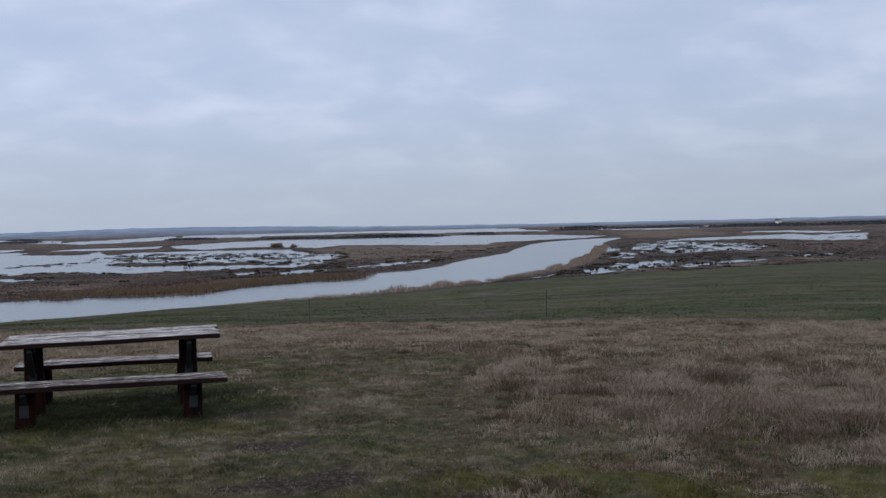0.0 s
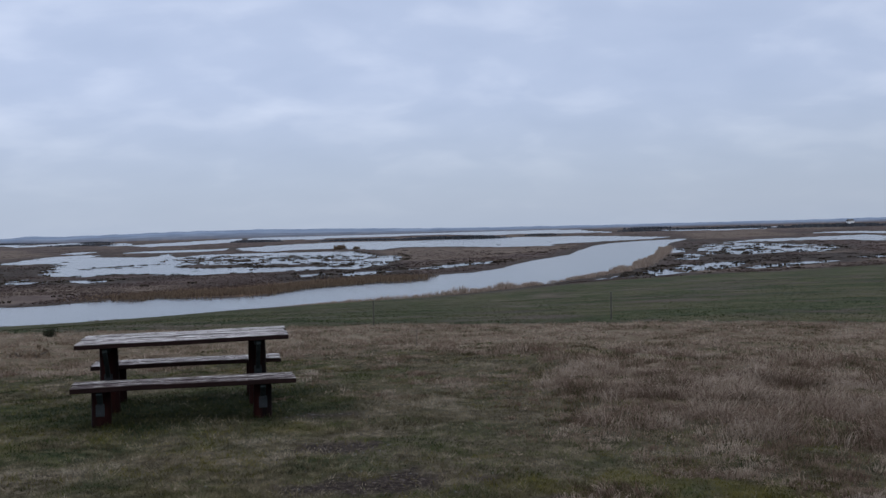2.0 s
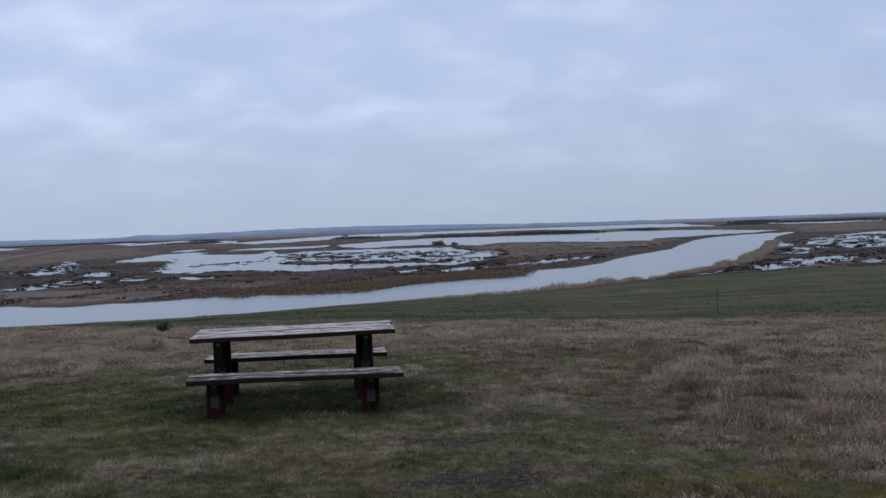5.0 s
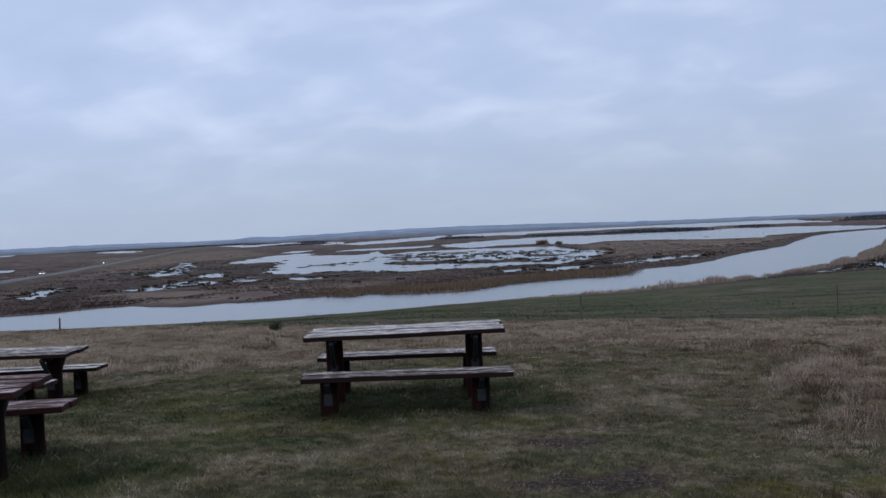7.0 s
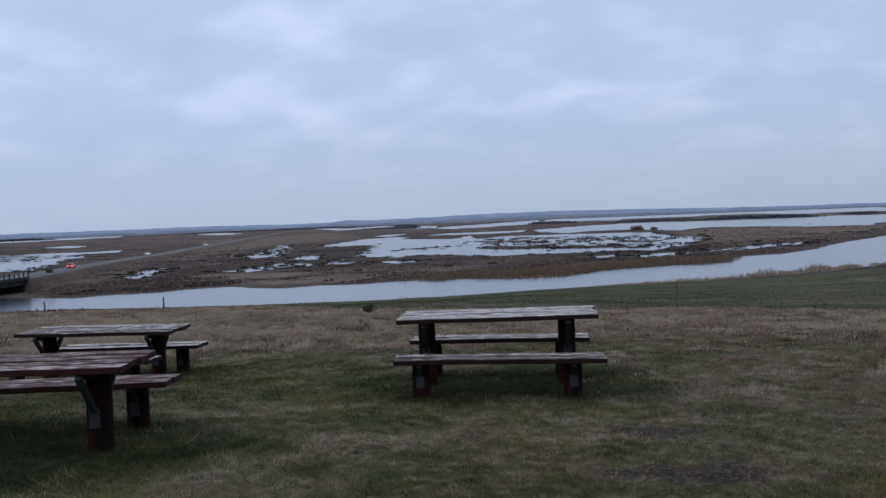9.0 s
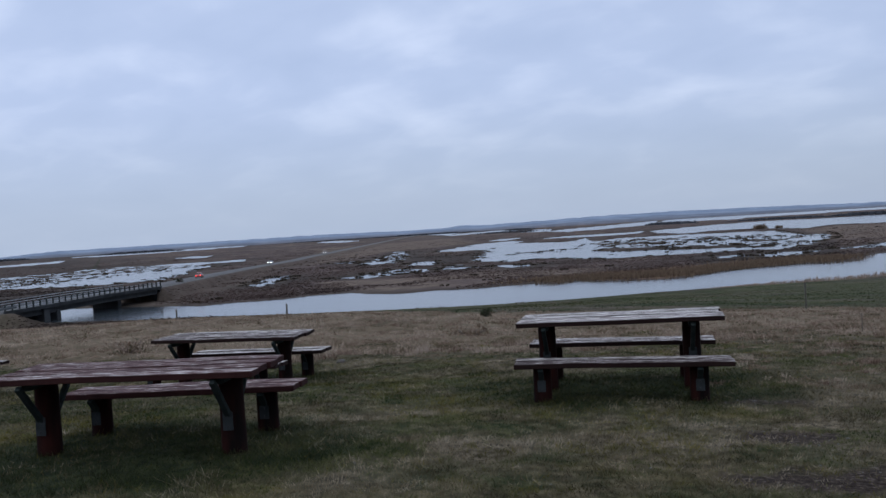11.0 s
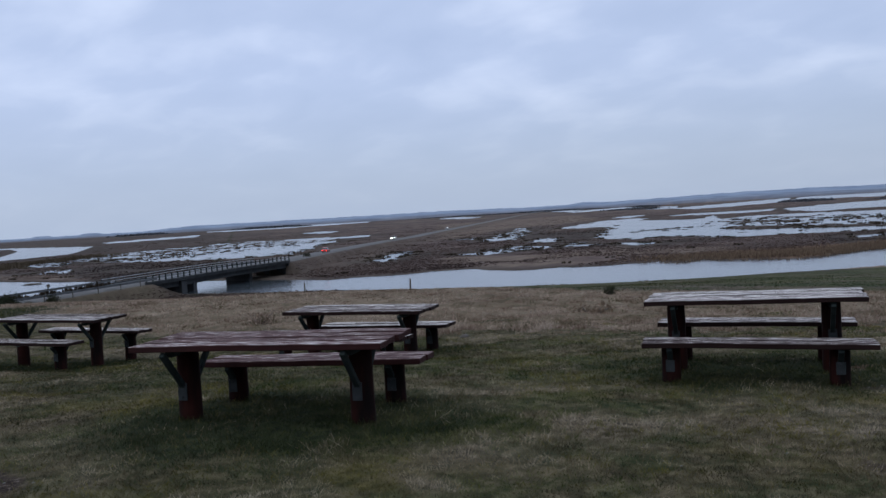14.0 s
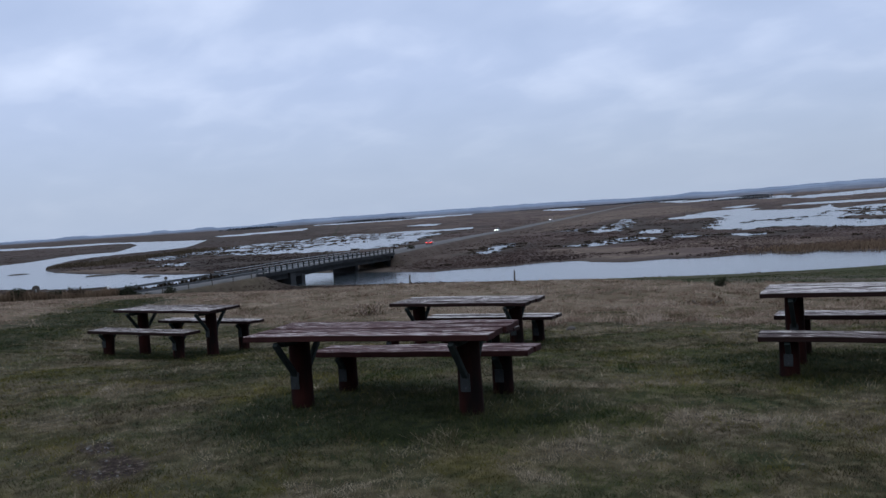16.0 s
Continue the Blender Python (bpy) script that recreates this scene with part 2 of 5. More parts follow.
# ======================= number helpers =======================
def lattice(ix, iy, seed):
    h = (ix.astype(np.int64) * 374761393 + iy.astype(np.int64) * 668265263 + seed * 974711) & 0xFFFFFFFF
    h = ((h ^ (h >> 13)) * 1274126177) & 0xFFFFFFFF
    return ((h ^ (h >> 16)) & 0xFFFF) / 65535.0


def soft_noise(x, y, seed=0, octaves=3):
    """Smooth noise about 0, from -1 to 1, with features one unit wide."""
    total, amp, norm = 0.0, 1.0, 0.0
    for k in range(octaves):
        fx, fy = np.floor(x), np.floor(y)
        u, v = x - fx, y - fy
        u, v = u * u * (3 - 2 * u), v * v * (3 - 2 * v)
        s = seed + 17 * k
        a = lattice(fx, fy, s) * (1 - u) + lattice(fx + 1, fy, s) * u
        c = lattice(fx, fy + 1, s) * (1 - u) + lattice(fx + 1, fy + 1, s) * u
        total = total + amp * ((a * (1 - v) + c * v) * 2 - 1)
        norm += amp
        x, y, amp = x * 2.03 + 11.3, y * 2.03 + 5.7, amp * 0.5
    return total / norm


def inside(x, y, poly):
    """Signed distance to a polygon in metres, positive inside."""
    d = np.full(np.shape(x), 1e12)
    odd = np.zeros(np.shape(x), bool)
    for (ax, ay), (bx, by) in zip(poly, poly[1:] + poly[:1]):
        ex, ey = bx - ax, by - ay
        k = np.clip(((x - ax) * ex + (y - ay) * ey) / (ex * ex + ey * ey), 0, 1)
        d = np.minimum(d, (x - ax - k * ex) ** 2 + (y - ay - k * ey) ** 2)
        if ay != by:
            odd ^= ((ay > y) != (by > y)) & (x < ex * (y - ay) / ey + ax)
    return np.sqrt(d) * np.where(odd, 1, -1)


def step(x, a, b):
    k = np.clip((x - a) / (b - a), 0, 1)
    return k * k * (3 - 2 * k)


# ======================= the lie of the land =======================
WATER = -10.5
# the hill: heights along bearings (degrees to the left of ahead) at distances from its top
BEARING = [-180, -120, -60, -30, -20, 0, 20, 30, 43, 60, 70, 90, 120, 180]
REACH = [0, 10, 20, 35, 70, 120]
HILL = np.array([
    (0, 0, 0, -0.1, -0.5, -2), (0, 0, 0, -0.1, -0.5, -2), (0, -0.1, -0.5, -1.2, -2.5, -4.5), (0, -0.22, -0.85, -1.9, -3.8, -6.2),
    (0, -0.22, -0.85, -1.95, -3.9, -6.4), (0, -0.17, -0.8, -2.0, -4.6, -8.0), (0, -0.16, -0.76, -1.75, -4.5, -8.6),
    (0, -0.12, -0.76, -1.4, -4.5, -9.0), (0, -0.04, -0.80, -1.0, -4.6, -9.0), (0, 0.01, -0.80, -0.86, -3.0, -7.0),
    (0, -0.05, -0.32, -0.55, -2.6, -5.6), (0, 0, -0.1, -0.1, -1.6, -4.6), (0, 0, 0, -0.1, -0.8, -3), (0, 0, 0, -0.1, -0.5, -2)], float)
FOOT = [500, 500, 420, 290, 240, 173, 142, 139, 152, 172, 212, 300, 450, 500]
R_AXIS = np.arange(0, 520, 1.0)
P_AXIS = np.arange(-180, 181, 1.0)


def hill_table():
    rows = np.array([np.interp(P_AXIS, BEARING, HILL[:, k]) for k in range(len(REACH))])
    foot = np.interp(P_AXIS, BEARING, FOOT)
    tab = np.array([np.interp(R_AXIS, REACH + [float(f), 600.0], list(rows[:, i]) + [-10.3, -10.3]) for i, f in enumerate(foot)])
    ker = np.exp(-0.5 * (np.arange(-8, 9) / 3.5) ** 2)
    ker /= ker.sum()
    tab = np.apply_along_axis(lambda v: np.convolve(np.pad(v, 8, "edge"), ker, "valid"), 0, tab)
    return np.apply_along_axis(lambda v: np.convolve(np.pad(v, 8, "edge"), ker, "valid"), 1, tab)


HILLS = hill_table()


def polar(x, y):
    return np.hypot(x, y), np.degrees(np.arctan2(-x, y))


def hill_height(x, y):
    r, p = polar(x, y)
    i, j = np.clip(p + 180, 0, 359.999), np.clip(r, 0, 518.9)
    a, b = np.floor(i).astype(int), np.floor(j).astype(int)
    u, v = i - a, j - b
    return (HILLS[a, b] * (1 - u) + HILLS[a + 1, b] * u) * (1 - v) + (HILLS[a, b + 1] * (1 - u) + HILLS[a + 1, b + 1] * u) * v


HILL_BANK = [(131, 679), (103, 585), (81, 476), (66, 393), (57.6, 352), (44.6, 297), (36.2, 260), (27, 235.6), (16.4, 211.8), (9.2, 195.6), (3, 187.7), (-1.6, 180),
             (-5.8, 172.1), (-11.6, 162.8), (-17, 156.3), (-22.4, 153.2), (-30, 151), (-34.9, 147.5), (-42.8, 141.5), (-50.3, 136.5), (-57, 132.4), (-64, 128.5), (-71.3, 125),
             (-84.9, 118.5), (-106.1, 113.9), (-128.3, 108.1), (-154.4, 100.4), (-183.8, 95.8), (-240.4, 88.6), (-360, 60), (-700, 0)]
LAKE_BANK = [(-700, 120), (-479, 177), (-500, 200), (-553, 238), (-594, 275), (-576, 288), (-704, 365), (-817, 430), (-1012, 525), (-1103, 537), (-1124, 485), (-1220, 453),
             (-1250, 423), (-1485, 552), (-1312, 566), (-1280, 619), (-1113, 576), (-979, 542), (-798, 495), (-595, 356), (-544, 319), (-534, 299), (-516, 274), (-505, 250),
             (-482, 223), (-454, 201), (-409, 174), (-348, 145), (-317, 136), (-285, 131), (-228, 129), (-180, 132)]
MARSH_BANK = [(-151, 135), (-132, 134), (-131, 139), (-126, 142), (-122, 146), (-120, 154), (-114, 159), (-102, 154), (-98, 154), (-93, 160), (-85, 162), (-82, 167),
              (-78, 170), (-77.5, 174), (-71, 167), (-70.5, 179), (-63, 174), (-52, 174.6), (-47.6, 179), (-48, 185), (-45.6, 195), (-40, 204), (-31, 215), (-24, 213),
              (-20, 217), (-19.5, 234), (-18.7, 245), (-13, 251), (-8.4, 255), (-1.4, 279), (3.2, 307), (9.7, 334), (18.4, 362), (25.7, 389), (36, 456), (51.5, 548), (66, 604), (98, 672), (138, 715)]
RIVER = HILL_BANK + LAKE_BANK + MARSH_BANK
REED_LINE = HILL_BANK[17:1:-1]
POOLS = {}


def pool(name, broken, shore):
    """One of the marsh's open waters, and how broken by rushes it is."""
    POOLS[name] = (broken, shore)


pool("middle", 0.0, [(-262, 447), (-275, 487), (-299, 560), (-324, 629), (-310, 650), (-293, 642), (-269, 574), (-222, 541), (-216, 556), (-245, 648), (-187, 501), (-192, 579), (-169, 570), (-156, 577), (-134, 574), (-95, 561), (-66, 455), (-51, 438), (-45, 383), (-44, 319), (-50, 292), (-61, 299), (-67, 289), (-85, 285), (-99, 276), (-124, 295), (-135, 283), (-156, 296), (-168, 319), (-202, 399), (-232, 450), (-243, 438)])
pool("upper_strip", 0.1, [(-304, 704), (-303, 761), (-279, 776), (-251, 801), (-226, 707), (-248, 688), (-269, 685)])
pool("beyond", 0.0, [(-205, 693), (-243, 813), (-239, 906), (-233, 1003), (-209, 1075), (-112, 1048), (-49, 1118), (20, 1128), (85, 1076), (122, 958), (148, 823), (107, 734), (81, 705), (57, 667), (34, 644), (28, 573), (-4, 582), (-45, 645), (-75, 666), (-84, 584), (-127, 674), (-154, 670), (-163, 618)])
pool("hazy", 0.35, [(-565, 1343), (-622, 1588), (-656, 1824), (-819, 2771), (-436, 1429), (-453, 1357), (-434, 1185), (-456, 1144)])
pool("far", 0.0, [(-461, 1526), (-478, 1834), (-339, 1666), (-392, 1968), (-283, 1964), (-151, 2198), (-21, 1570), (30, 1717), (126, 1597), (175, 1511), (181, 1986), (227, 2872), (61, 3399), (-149, 3397), (-359, 3381), (-566, 3353), (-765, 3300), (-834, 2950)])
pool("far_left", 0.1, [(-1722, 2700), (-1702, 2943), (-1610, 2995), (-1070, 1932), (-1212, 2354), (-1376, 2974), (-970, 2111), (-927, 1801), (-854, 1542), (-1325, 2291)])
pool("haze_bits", 0.5, [(-662, 1451), (-831, 1902), (-783, 1862), (-585, 1370)])
pool("mid_bits", 0.5, [(-363, 728), (-385, 806), (-376, 807), (-342, 709)])
pool("low_a", 0.3, [(-140, 245), (-139, 250), (-134, 253), (-132, 246)])
pool("low_b", 0.4, [(-129, 258), (-114, 253), (-114, 243)])
pool("low_c", 0.3, [(-60, 259), (-55, 266), (-51, 255), (-57, 252)])
pool("low_d", 0.3, [(-48, 257), (-45, 273), (-36, 273), (-38, 261), (-42, 249)])
pool("strip", 0.1, [(-32, 282), (-24, 293), (-20, 313), (-5, 330), (-6, 318), (-17, 295), (-22, 282)])
pool("right", 0.45, [(84, 412), (108, 507), (122, 530), (137, 525), (147, 506), (148, 477), (153, 437), (143, 405), (123, 358), (113, 352), (103, 354), (89, 344), (81, 345), (77, 364)])
pool("right_upper", 0.25, [(125, 545), (160, 613), (184, 635), (207, 647), (235, 671), (265, 697), (254, 626), (279, 664), (312, 675), (223, 482), (202, 482), (200, 510), (198, 539), (181, 565), (159, 548)])
pool("right_thin", 0.2, [(280, 873), (314, 896), (334, 879), (334, 795), (359, 797), (304, 724), (301, 793)])
pool("right_far", 0.0, [(309, 1828), (414, 1792), (509, 1826), (554, 1921), (400, 1449), (323, 1402), (266, 1562)])
pool("foot", 0.35, [(18, 204), (21, 210), (25, 219), (30, 225), (35, 237), (42, 249), (54, 274), (52, 261), (45, 227), (37, 219), (30, 214), (22, 207)])
pool("foot_right", 0.6, [(48, 236), (53, 261), (61, 274), (71, 285), (64, 261), (57, 247), (53, 239)])
pool("foot_far", 0.6, [(62, 239), (71, 257), (77, 261), (87, 271), (96, 275), (82, 257), (71, 245)])
pool("foot_end", 0.7, [(112, 296), (124, 307), (130, 305), (116, 288)])
pool("reach_a", 0.3, [(68, 382), (82, 449), (82, 436), (72, 387)])
pool("reach_b", 0.5, [(58, 308), (71, 362), (71, 347), (61, 306)])
pool("road_side", 0.8, [(-438, 249), (-489, 294), (-472, 303), (-474, 323), (-495, 363), (-484, 378), (-535, 437), (-504, 447), (-443, 428), (-367, 384), (-333, 338), (-288, 283), (-259, 244), (-264, 230), (-276, 218), (-300, 215), (-319, 214), (-350, 220), (-385, 227)])
pool("spit_bits", 0.6, [(-353, 188), (-392, 213), (-399, 226), (-377, 222), (-345, 196)])
pool("spit_bits_b", 0.7, [(-285, 159), (-304, 172), (-300, 176), (-277, 160)])
pool("road_strip", 0.1, [(-486, 452), (-474, 469), (-451, 466), (-440, 487), (-406, 450), (-414, 420), (-446, 428)])
pool("streak_a", 0.0, [(-706, 687), (-725, 728), (-687, 712), (-618, 628)])
pool("streak_b", 0.15, [(-1939, 1539), (-2178, 1818), (-2264, 2139), (-2276, 2526), (-1764, 1958), (-1622, 1532), (-1656, 1382)])
pool("streak_c", 0.15, [(-1076, 684), (-1164, 825), (-1239, 959), (-1009, 773), (-988, 700), (-948, 614)])
pool("streak_d", 0.3, [(-1406, 1836), (-1584, 2148), (-1192, 1706), (-1036, 1441)])
pool("little_a", 0.2, [(-170, 191), (-178, 205), (-190, 224), (-197, 238), (-187, 226), (-174, 205), (-166, 190)])
pool("little_b", 0.55, [(-217, 310), (-242, 358), (-278, 429), (-325, 508), (-294, 472), (-227, 362), (-202, 313), (-206, 301)])
pool("little_c", 0.45, [(-156, 213), (-156, 224), (-156, 237), (-163, 256), (-149, 249), (-142, 232), (-145, 223), (-146, 209)])
pool("little_d", 0.3, [(-176, 285), (-190, 316), (-179, 306), (-166, 281)])
pool("little_e", 0.4, [(-141, 249), (-148, 264), (-148, 270), (-135, 244)])
pool("little_f", 0.3, [(-243, 333), (-249, 351), (-236, 331)])
RUSHY = [(-191, 524), (-155, 524), (-81, 479), (-50, 441), (-42, 349), (-53, 311), (-92, 326), (-122, 338), (-153, 414)]
BARS = ([(-132, 359), (-138, 382), (-122, 369), (-110, 369), (-100, 355), (-94, 331), (-111, 330), (-124, 344)],
        [(-174, 466), (-167, 465), (-148, 446), (-125, 440), (-118, 417), (-140, 423), (-161, 438)],
        [(-98, 354), (-91, 360), (-75, 342), (-67, 341), (-64, 322), (-75, 322), (-89, 328)])


def marsh_water(x, y):
    """Metres from the nearest shore, positive over water, and how rushy the water is."""
    r, p = polar(x, y)
    d = inside(x, y, RIVER) + soft_noise(x / 7, y / 7, 3) * 1.3
    rushy = np.zeros_like(d)
    edge = soft_noise(x / 9, y / 9, 5) * (1.2 + 0.005 * r)
    isles = soft_noise(np.radians(p) * r / 5.5, r / 17, 7, 2)
    for key, (broken, poly) in POOLS.items():
        small = len(poly) < 9 and key != "little_b"
        q = inside(x, y, poly) + (0.5 * edge + 1.0 + 0.003 * r if small else edge)
        if key == "middle":
            broken = 0.58 * step(inside(x, y, RUSHY), -6, 6)
            for bar in BARS:
                q = np.minimum(q, 1.0 - inside(x, y, bar) + edge)
        if key == "road_side":
            broken = 0.92 - 0.8 * step(x + 0.3 * (y - 300), -385, -325)
        q = np.minimum(q, ((1.1 if small else 0.80) - 0.80 * broken - isles) * 12)
        rushy = np.where(q > -3, np.maximum(rushy, broken), rushy)
        d = np.maximum(d, q)
    return d, rushy


def water_depth(x, y):
    return marsh_water(x, y)[0]


ROAD_POINTS = [(-60, -120, -5.5), (-84, -40, -6.4), (-108, 20, -7.0), (-126, 61, -7.4), (-147, 102, -7.65), (-154.5, 123.4, -7.29), (-162, 145, -7.30), (-190, 187, -7.8), (-217, 226, -8.35),
               (-262, 297, -9.0), (-300, 368, -9.2), (-343, 440, -9.3), (-400, 540, -9.35), (-640, 960, -9.2), (-1000, 1600, -8.8), (-1500, 2500, -8.8)]


def road_course():
    """The road's middle line, rounded, every few metres."""
    pts = [Vector(p) for p in ROAD_POINTS]
    out = []
    for a, b, c, d in zip([pts[0]] + pts, pts, pts[1:], pts[2:] + [pts[-1]]):
        n = max(4, min(30, int((c - b).length / 6)))
        for k in range(n):
            t = k / n
            out.append(0.5 * (2 * b + (c - a) * t + (2 * a - 5 * b + 4 * c - d) * t * t + (3 * b - 3 * c + d - a) * t ** 3))
    return out + [pts[-1]]


COURSE = road_course()
def road_near(x, y):
    """Distance to the road's middle line, and the road's height there."""
    d, z = np.full(np.shape(x), 1e12), np.zeros(np.shape(x))
    for (ax, ay, az), (bx, by, bz) in zip(ROAD_POINTS, ROAD_POINTS[1:]):
        ex, ey = bx - ax, by - ay
        k = np.clip(((x - ax) * ex + (y - ay) * ey) / (ex * ex + ey * ey), 0, 1)
        q = (x - ax - k * ex) ** 2 + (y - ay - k * ey) ** 2
        z = np.where(q < d, az + k * (bz - az), z)
        d = np.minimum(d, q)
    return np.sqrt(d), z


def ground_height(x, y, detail=True):
    r, p = polar(x, y)
    hill = hill_height(x, y)
    marsh = np.zeros_like(hill) - 9.0
    low = r > 90
    if np.any(low):
        xl, yl = x[low], y[low]
        d = water_depth(xl, yl)
        deep = 0.6 - 0.4 * step(r[low], 250, 400)
        lvl = WATER + np.clip(-d * 0.2, -deep, 0.16) + 0.05 * soft_noise(xl / 9, yl / 9, 21) + 0.05 * soft_noise(xl / 60, yl / 60, 22)
        lvl = np.where(d > 3, WATER - 0.1 - deep, lvl)
        over = hill[low]
        lvl = np.where(over > -10.2, np.where(d > 0.3, np.minimum(over, lvl), np.maximum(over, lvl)), lvl)
        # the road's bank, open under the bridge
        rd, rz = road_near(xl, yl)
        along = (xl + 147) * -0.329 + (yl - 102) * 0.944
        under = (along > 5) & (along < 47) & (rd < 34)
        bank = rz - 0.3 - np.clip(rd - 4.8, 0, 99) * 0.95 - np.where(along < 24, np.clip(along + 6.5, 0, 99) * 0.26, 0)
        lvl = np.where(under, lvl, np.maximum(lvl, bank))
        cut = rz - 0.3 + np.clip(rd - 6, 0, 99) * 0.5
        marsh[low] = np.where(rd < 25, np.minimum(lvl, cut), lvl)
    z = np.where(low, marsh, hill)
    # hills along the horizon
    lumps = 6 * np.exp(-((p - 65.7) / 0.9) ** 4) + 6 * np.exp(-((p - 60.9) / 0.5) ** 6) + 6 * np.exp(-((p - 58.3) / 0.6) ** 6) + 5 * np.exp(-((p - 53.6) / 1.6) ** 4) + 7 * np.exp(-((p - 28.3) / 0.8) ** 2)
    crest = 5 + lumps + 23 * np.exp(-((p - 17) / 12) ** 2) + 2 * np.exp(-((p - 49) / 5) ** 2) - 3 * step(p, 36, 44) - 1.5 * step(p, 53, 60) + 13 * step(p, 29, 39) * (1 - step(p, 51, 55)) + 1.2 * soft_noise(p / 5, p * 0 + 0.5, 31) + 2.6 * soft_noise(p / 0.7, p * 0, 33, 4)
    z = z + step(r, 3600, 4200) * np.maximum(crest + 8, 3)
    for tx, ty, rise, wide in ((-6.15, 5.4, 0.06, 1.7), (-3.64, 10.0, 0.025, 1.8), (-9.6, 10.4, -0.06, 2.0), (-15.3, 8.7, -0.10, 2.4)):
        z = z + rise * np.exp(-((x - tx) ** 2 + (y - ty) ** 2) / wide ** 2)
    if detail:
        near = 1 - step(r, 30, 60)
        z = z + near * ((0.035 + 0.05 * (inside(x, y, LAWN) < 0)) * soft_noise(x / 0.6, y / 0.6, 41) + 0.05 * soft_noise(x / 3.5, y / 3.5, 42) - 0.02)
    return z


LAWN = [(9, -30), (8, 3), (5.5, 6.1), (3.3, 7.1), (2.1, 8.1), (0.8, 9.7), (0.1, 12.0), (0.3, 15.2), (-2.5, 18.0), (-4.5, 16.2), (-6.3, 14.2), (-10, 14), (-15, 13.0), (-20, 12.4), (-27, 14.3),
        (-36, 19.5), (-37, 18), (-28.5, 12.3), (-24, 9.7), (-21.5, 7.6), (-19, 5.0), (-18, 2), (-20, -5), (-34, -30)]
SOIL = ((-1.55, 7.7, 0.5, 0.26), (-0.95, 6.5, 0.75, 0.40), (-2.0, 9.4, 0.45, 0.18), (-6.65, 3.1, 0.34, 0.22), (-7.35, 3.35, 0.3, 0.14), (1.9, 5.35, 0.9, 0.3), (0.35, 6.0, 0.35, 0.2))


TABLES = ((-3.64, 9.963, 18.2), (-6.15, 5.358, 22.8), (-9.566, 10.183, 17.2), (-15.296, 8.667, 18.2))


# patches of paler, darker and rust-brown growth in the marsh
PALE = ([(-335, 141), (-321, 148), (-260, 153), (-248, 160), (-216, 131), (-266, 131), (-319, 137)],
        [(-79, 544), (-67, 628), (-4, 558), (52, 615), (25, 457), (-3, 391), (-25, 361), (-40, 353)],
        [(-124, 224), (-101, 222), (-80, 222), (-73, 203), (-89, 195), (-106, 190)],
        [(202, 1070), (314, 1205), (257, 803), (185, 712), (132, 660)],
        [(-154, 200), (-130, 202), (-107, 224), (-95, 199), (-116, 180), (-134, 174)],
        [(-617, 804), (-625, 1127), (-342, 665), (-330, 516), (-249, 324)],
        [(47, 234), (63, 243), (89, 256), (116, 277), (109, 259), (84, 241), (60, 229), (44, 221)])
DUSKY = ([(-211, 379), (-204, 403), (-152, 288), (-151, 272), (-145, 246), (-215, 345), (-238, 421)],
         [(81, 450), (132, 660), (73, 360), (49, 268)],
         [(71, 347), (105, 329), (130, 342), (103, 272), (70, 270), (54, 264)],
         [(-299, 169), (-312, 201), (-255, 202), (-226, 174), (-217, 140), (-233, 137)],
         [(-56, 326), (-39, 347), (-32, 294), (-23, 244), (-31, 224), (-54, 218), (-72, 265)],
         [(-17, 147), (-9, 153), (-1, 166), (8, 178), (20, 194), (15, 199), (3, 184), (-6, 171), (-13, 158)])
RUST = [(-76, 204), (-64, 215), (-54, 218), (-40, 236), (-32, 220), (-49, 198), (-48, 184), (-52, 176), (-65, 177)]


def patched(x, y, polys):
    """1 inside the patches, soft and uneven at their edges."""
    r = np.hypot(x, y)
    wob = 0.25 * soft_noise(x / 8, y / 14, 76)
    return np.max([step(inside(x, y, q) / (1.5 + 0.02 * r) + wob, -0.4, 0.5) for q in polys], axis=0)


